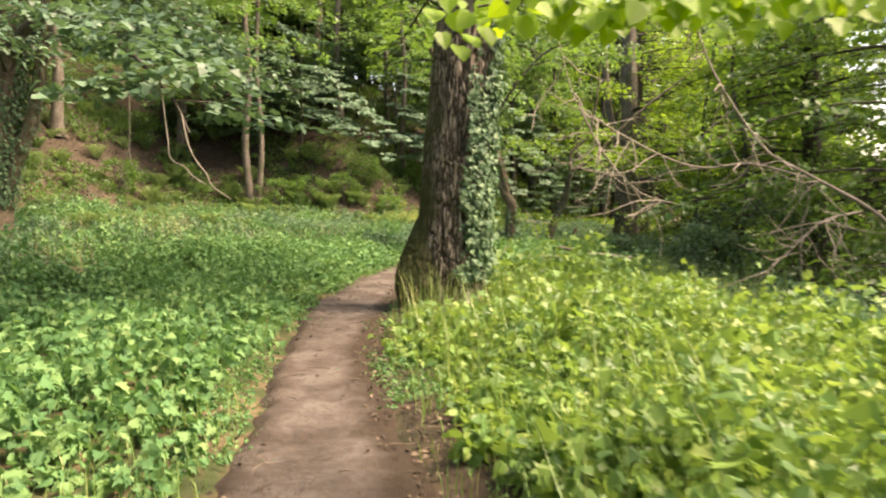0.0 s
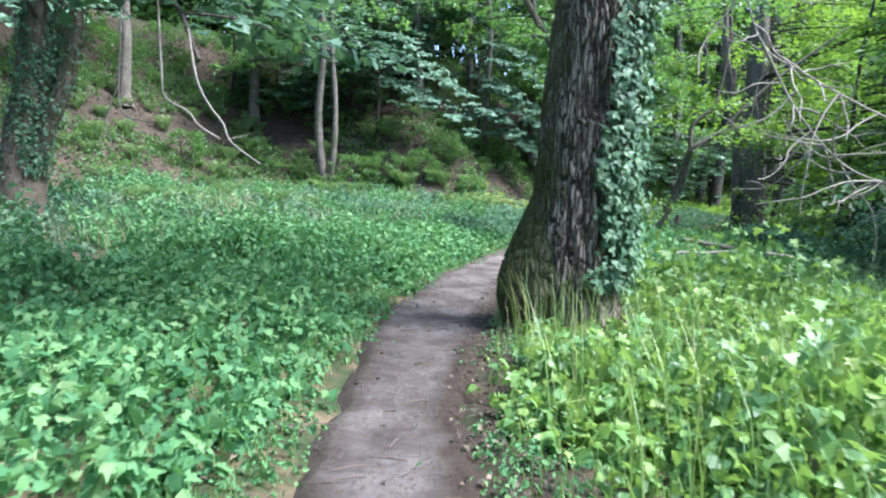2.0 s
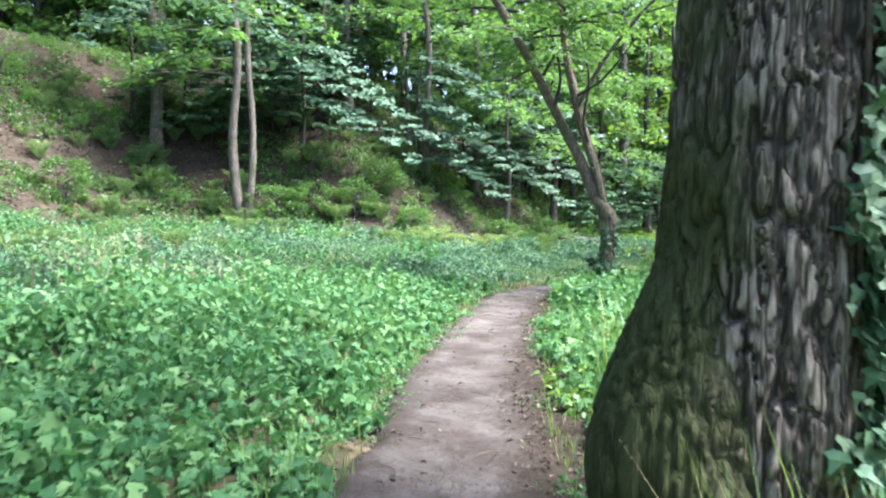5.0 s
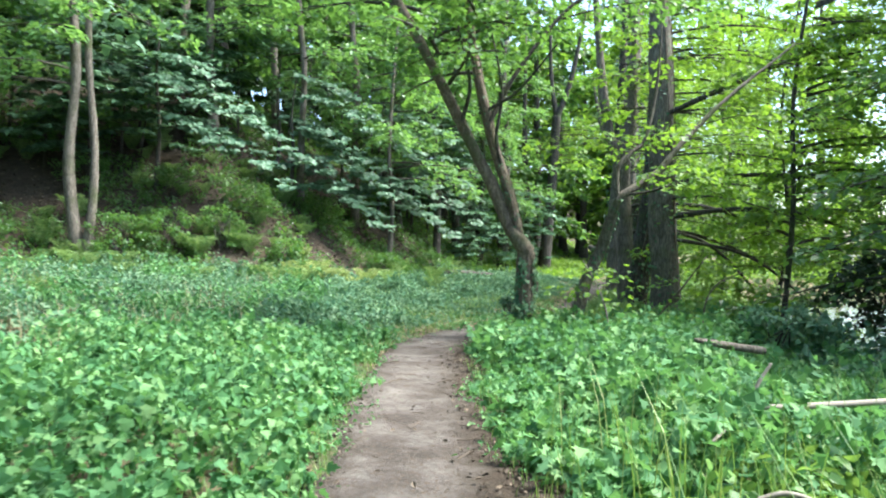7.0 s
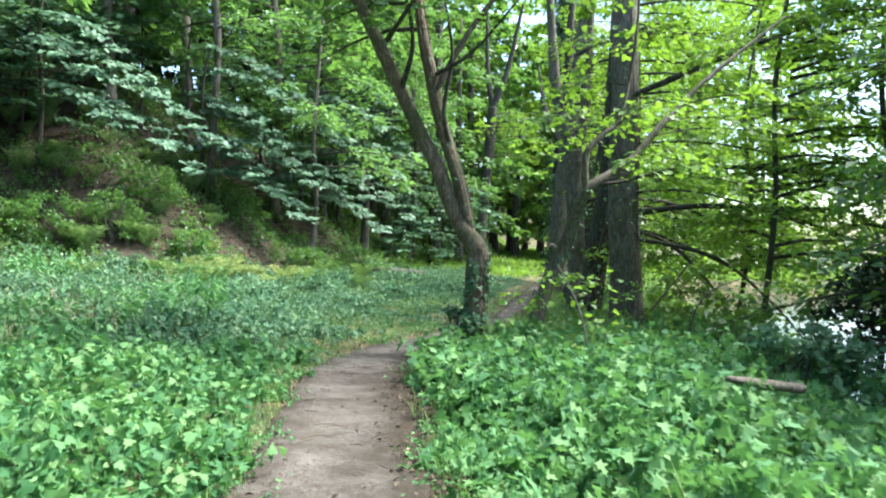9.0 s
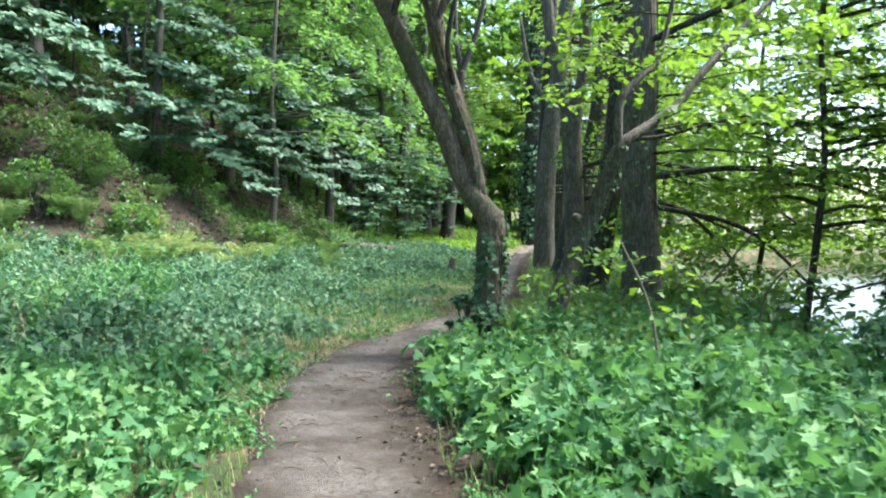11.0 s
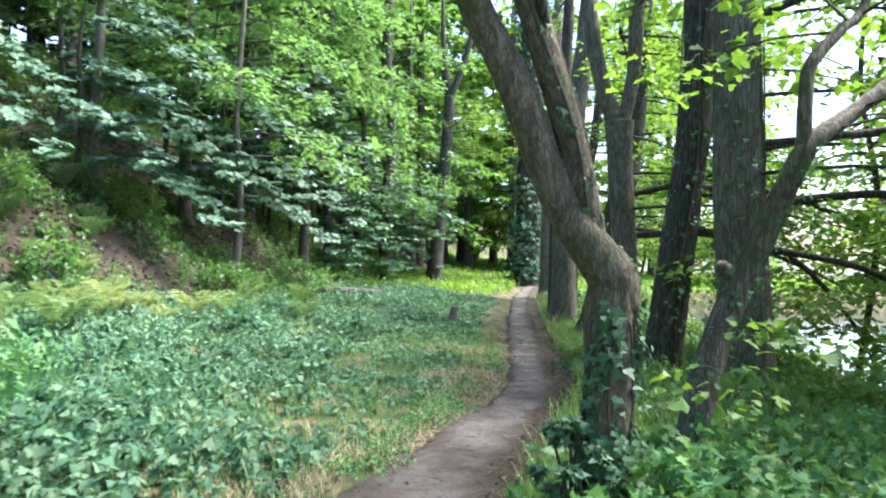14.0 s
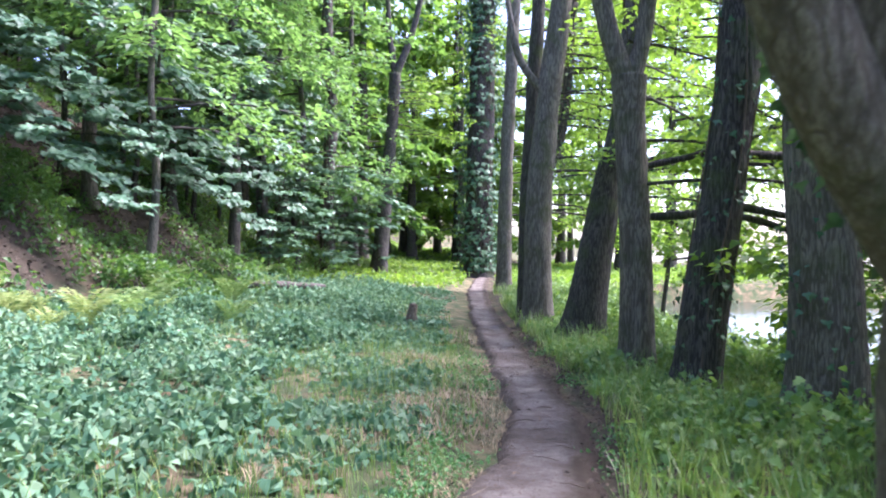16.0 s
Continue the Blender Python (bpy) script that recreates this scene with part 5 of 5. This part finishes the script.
herbs("waterside_herbs", "green herbs and nettles under the waterside trees", pw, lambda x, y, s: (0.16 + 0.26 * smooth(0.7, 2.2, -s)) * mound(x, y, 1.0), 9, 0.095, NETTLE, JAG, False, 0.7)
pq = spread_points(9000, 4, 16, -2, 24, lambda x, y, s, f: (s < -4.8) & (s > -9.5))
herbs("shade_herbs", "dim green undergrowth behind the nettles", pq, lambda x, y, s: 0.5 * mound(x, y, 0.8), 8, 0.12, HERB_FAR, KITE, False, 0.5, 0.18)
pa = spread_points(15000, 4, 42, 46, 96, lambda x, y, s, f: (np.abs(s) > 0.8) & (f < 7))
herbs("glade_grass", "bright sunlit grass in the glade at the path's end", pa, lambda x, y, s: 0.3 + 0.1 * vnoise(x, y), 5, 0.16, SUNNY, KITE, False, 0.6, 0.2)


blades("grass", "thin green grass blades along the path", spread_points(60000, -3, 9, 1, 34, lambda x, y, s, f: (np.abs(s) > 0.5 + 0.15 * vnoise(x * 2, y * 2, 8)) & (np.abs(s) < 1.4 + 2.2 * smooth(19, 24, y))), 0.06, 0.24, 0.004, GRASS)
pv = spread_points(90000, -3, 8, 1, 32, lambda x, y, s, f: (np.abs(s) > 0.4 + 0.2 * vnoise(x * 3, y * 3, 61.0)) & (np.abs(s) < 0.95) & (vnoise(x * 1.6, y * 1.6, 63.0) > np.where(s > 0, 0.42, 0.6)))
herbs("verge_plants", "small low leaves creeping over the path's edge", pv, lambda x, y, s: 0.03 + 0.08 * vnoise(x * 2, y * 2, 3.0), 5, 0.04, HERB, KITE, False, 0.5, 0.06)
blades("bank_grass", "soft bright grass between the waterside trunks", spread_points(60000, 1.5, 16, 19.5, 44, lambda x, y, s, f: (s < -0.6) & (s > -6) & (vnoise(x * 0.9, y * 0.9, 71.0) > 0.3)), 0.2, 0.5, 0.005, GRASS, 0.55)
blades("tall_grass", "long arching grass stems among the nettles", spread_points(3800, -1, 5, 2, 14, near_right), 0.5, 0.95, 0.0035, GRASS, 0.4)
blades("dry_stalks", "pale dry grass stalks standing round the oak's foot", spread_points(2200, -0.75, 1.6, 7.6, 9.9, lambda x, y, s, f: (s < -0.6) & (R.uniform(0, 1, len(x)) < 0.09)), 0.2, 0.7, 0.002, STRAW, 0.5)
blades("straw", "flattened pale dry grass beside the path", spread_points(85000, -1, 9, 19.5, 34, lambda x, y, s, f: (s > 0.38) & (s < 1.2 + 1.1 * vnoise(x * 0.8, y * 0.8)) & (vnoise(x * 1.2, y * 1.2, 30) > 0.36)), 0.04, 0.13, 0.0035, STRAW, 1.7)
lx, ly, lz, ls, lf = spread_points(105000, -4, 10, 0.5, 34, lambda x, y, s, f: (R.uniform(0, 1, len(x)) < np.where(s < 0, np.exp(-((np.abs(s) - 0.62) / 0.24) ** 2), 0.5 * np.exp(-((np.abs(s) - 0.72) / 0.16) ** 2) + 0.035)))
lv, lfc = leaves(np.stack([lx, ly, np.maximum(lz, path_level(ly)) + R.uniform(0.012, 0.04, len(lx))], -1), scatter(len(lx), 1.0, 0.3), headings(len(lx)), R.uniform(0.025, 0.06, len(lx)), KITE, 0.5, 0.2)
tagged(new("leaf_litter", mesh_of("leaf_litter", lv, lfc, LITTER)), "brown dead leaves lying along the path's edges", "leaf litter", kind="stuff")
hx, hy, hz, hs, hf = spread_points(75000, -18, 16, 14, 60, lambda x, y, s, f: (f > 0) & (f < 10))
lv, lfc = leaves(np.stack([hx, hy, hz + R.uniform(0.01, 0.06, len(hx))], -1), scatter(len(hx), 1.0, 0.4), headings(len(hx)), R.uniform(0.06, 0.14, len(hx)), KITE, 0.5, 0.2)
tagged(new("bank_litter", mesh_of("bank_litter", lv, lfc, LITTER)), "brown dead leaves over the bank", "leaf litter", kind="stuff")
tw = []
tx, ty, tz, ts, tf = spread_points(2600, -3, 8, 1, 32, lambda x, y, s, f: (s < 0.45) & (s > -1.0))
for i in range(min(1100, len(tx))):
    a, ln = R.uniform(0, 3.14), R.uniform(0.015, 0.12)
    c = np.array([tx[i], ty[i], max(tz[i], float(path_level(ty[i]))) + 0.02])
    d = np.array([math.cos(a), math.sin(a), 0]) * ln
    tw.append(tube([c - d, c + [R.normal(0, 0.02), R.normal(0, 0.02), 0.01], c + d], [0.003, 0.004, 0.002], 4, 4))
tagged(new("twigs", mesh_of("twigs", *join(tw), TWIG)), "small brown twigs lying on the path", "twigs", kind="stuff")

# ---- dead wood ----
def dead_branch(label, limbs, twigs, base, name="dead_branch", mat=DEADWOOD):
    t = thing(name, label, "branch", base)
    for pts, rad in limbs:
        pts = rel(pts, base)
        limb = part("limb", mesh_of("limb", *tube(pts, rad, 8, 40, 0.15), mat, True), t)
        c = spline(pts, 60)
        for _ in range(twigs):
            o = c[R.integers(8, 58)]
            g = unit(np.array([R.normal(-0.3, 0.5), R.normal(0, 0.35), R.uniform(-0.7, 0.2)]))
            turn = R.normal(0, 0.35, 3)
            L = R.uniform(0.5, 1.5)
            row = [o]
            for k in range(6):
                g = unit(g + turn * 0.35 + R.normal(0, 0.22, 3) + [0, 0, -0.12 + 0.07 * k])
                row.append(row[-1] + g * L / 6)
            pcs = [tube(row, np.linspace(0.012, 0.004, 7), 5, 24)]
            for q in (3, 4):
                if R.uniform(0, 1) < 0.7:
                    g2 = unit(g + R.normal(0, 0.7, 3))
                    pcs.append(tube([row[q], row[q] + g2 * L * 0.12, row[q] + g2 * L * 0.25 + [0, 0, -0.05]], [0.005, 0.004, 0.002], 4, 8))
            part("twig", mesh_of("twig", *join(pcs), mat, True), limb)
    return t


dead_branch("bleached bare branch fallen from above, tangled over the nettles",
            [([(7.4, 10.9, 0.2), (6.66, 10.8, 1.2), (5.46, 10.8, 1.9), (4.86, 10.8, 2.23), (4.33, 10.8, 2.9), (3.9, 10.8, 3.64), (3.6, 10.8, 4.6)], [0.04, 0.03, 0.024, 0.022, 0.019, 0.015, 0.008]),
             ([(5.46, 10.8, 1.85), (4.6, 10.8, 2.06), (3.94, 10.8, 2.0), (3.34, 10.8, 2.15), (2.41, 10.8, 2.64), (1.98, 10.8, 2.98), (1.68, 10.8, 3.97)], [0.02, 0.017, 0.015, 0.014, 0.012, 0.01, 0.006]),
             ([(2.0, 10.8, 2.95), (2.4, 10.75, 2.2), (2.9, 10.7, 1.65), (3.5, 10.75, 1.45)], [0.014, 0.013, 0.011, 0.006]),
             ([(6.3, 10.8, 1.35), (5.6, 10.6, 1.2), (5.0, 10.5, 0.7), (4.6, 10.5, 0.3)], [0.018, 0.015, 0.012, 0.005])], 20, (7.4, 10.9, lie(7.4, 10.9)))
dead_branch("pale broken branch lying on the herbs", [([(3.6, 13.65, 0.42), (2.9, 13.6, 0.5), (2.22, 13.64, 0.46), (1.4, 13.6, 0.46), (1.1, 13.6, 0.45), (0.62, 13.2, 0.38)], [0.03, 0.027, 0.024, 0.022, 0.02, 0.009]),
            ([(1.12, 13.6, 0.45), (1.18, 13.62, 0.6), (1.28, 13.62, 0.74)], [0.016, 0.014, 0.011])], 0, (3.6, 13.65, lie(3.6, 13.65)))
dead_branch("short pale stick lying on the herbs", [([(0.24, 12.2, 0.42), (0.36, 12.15, 0.45), (0.52, 12.05, 0.4)], [0.012, 0.014, 0.009])], 0, (0.24, 12.2, lie(0.24, 12.2)))
dead_branch("weathered log half sunk in undergrowth", [([(3.65, 17.20, 0.25), (3.04, 16.97, 0.36), (2.54, 16.79, 0.46)], [0.05, 0.045, 0.025])], 0, (3.65, 17.20, lie(3.65, 17.20)), "fallen_log", GREYBARK)
dead_branch("rotten fallen log at the foot of the bank", [([(4.0, 40.4, 0.35), (5.2, 41.0, 0.3), (6.4, 41.4, 0.2)], [0.12, 0.11, 0.08])], 2, (4.0, 40.4, lie(4.0, 40.4)), "fallen_log", DARKBARK)
for pts, rad, lab, mat in (
        ([(2.6, 19.3, 0.0), (2.58, 19.3, 0.4), (2.45, 19.3, 0.85), (2.2, 19.3, 1.3)], [0.014, 0.013, 0.011, 0.006], "pale bent sapling stem among the herbs", DEADWOOD),
        ([(4.15, 21.3, -0.1), (4.4, 21.25, 0.3), (4.75, 21.1, 0.8), (5.1, 20.9, 1.35)], [0.025, 0.02, 0.016, 0.008], "thin dark leaning sapling stem", TWIG),
        ([(4.7, 20.4, -0.1), (4.75, 20.4, 0.5), (4.95, 20.3, 0.9), (5.4, 20.2, 1.1)], [0.014, 0.012, 0.01, 0.005], "thin dark curved sapling stem", TWIG)):
    x, y = pts[0][0], pts[0][1]
    base = (x, y, lie(x, y) - 0.03)
    g = thing("bent_sapling", lab, "sapling", base)
    q = rel([(x, y, base[2])] + list(pts[1:]), base)
    part("stem", mesh_of("stem", *tube(q, rad, 8, 30, 0.08), mat, True), g)
    foliage(g, [bough(spline(q, 12)[i], R.uniform(-3, 3), 0.5, 0.2, 0.4, 0.5, 22, 0.09, 0.05, 0.005) for i in (6, 8, 10)], 0.09, SUNNY, DARKBARK, LOBED)
sb = (6.4, 35.0, lie(6.4, 35.0))
stump = thing("stump", "small dark mossy stump among herbs", "stump", sb)
trunk_part(stump, [(0, 0, -0.05), (0.02, 0, 0.2), (0.06, 0, 0.42)], [0.15, 0.11, 0.09], MAPLEBARK, 20, 16, 0.2, 0.01, 12, 0.3, "body")

# ---- the lime bough hanging over the path's start ----
vb = (5.2, 1.6, lie(5.2, 1.6) - 0.1)
lime = thing("lime_tree", "lime tree beside the path with bright translucent leaves overhead", "tree", vb)
trunk_part(lime, [(0, 0, 0), (-0.1, 0.1, 2.5), (-0.2, 0.2, 6)], [0.24, 0.18, 0.12], GREYBARK, 24, 50, 0.1, 0.01, 9, 0.4)
bl = rel([(5.05, 1.8, 3.4), (3.4, 2.5, 2.9), (2.2, 2.95, 2.5), (1.4, 3.1, 2.4), (0.8, 3.2, 2.44), (0.15, 3.25, 2.36)], vb)
trunk_part(lime, bl, [0.05, 0.03, 0.02, 0.012, 0.009, 0.005], DARKBARK, 8, 30, 0.05, 0, 9, 0, "limb")
c = spline(bl, 50)
k = R.integers(8, 50, 360)
pos = c[k] + R.normal(0, 1, (360, 3)) * [0.13, 0.13, 0.05] - [0, 0, 0.05]
v, f = leaves(pos, np.array([0, -0.7, 0.7]) + R.normal(0, 0.35, (360, 3)), np.array([0, -0.2, -1.0]) + R.normal(0, 0.35, (360, 3)), R.uniform(0.075, 0.125, 360), LIME, 0.1, 0.15)
tagged(part("crown", mesh_of("crown", v, f, LIMELEAF), lime, "bright lime-green leaves"), kind="stuff")
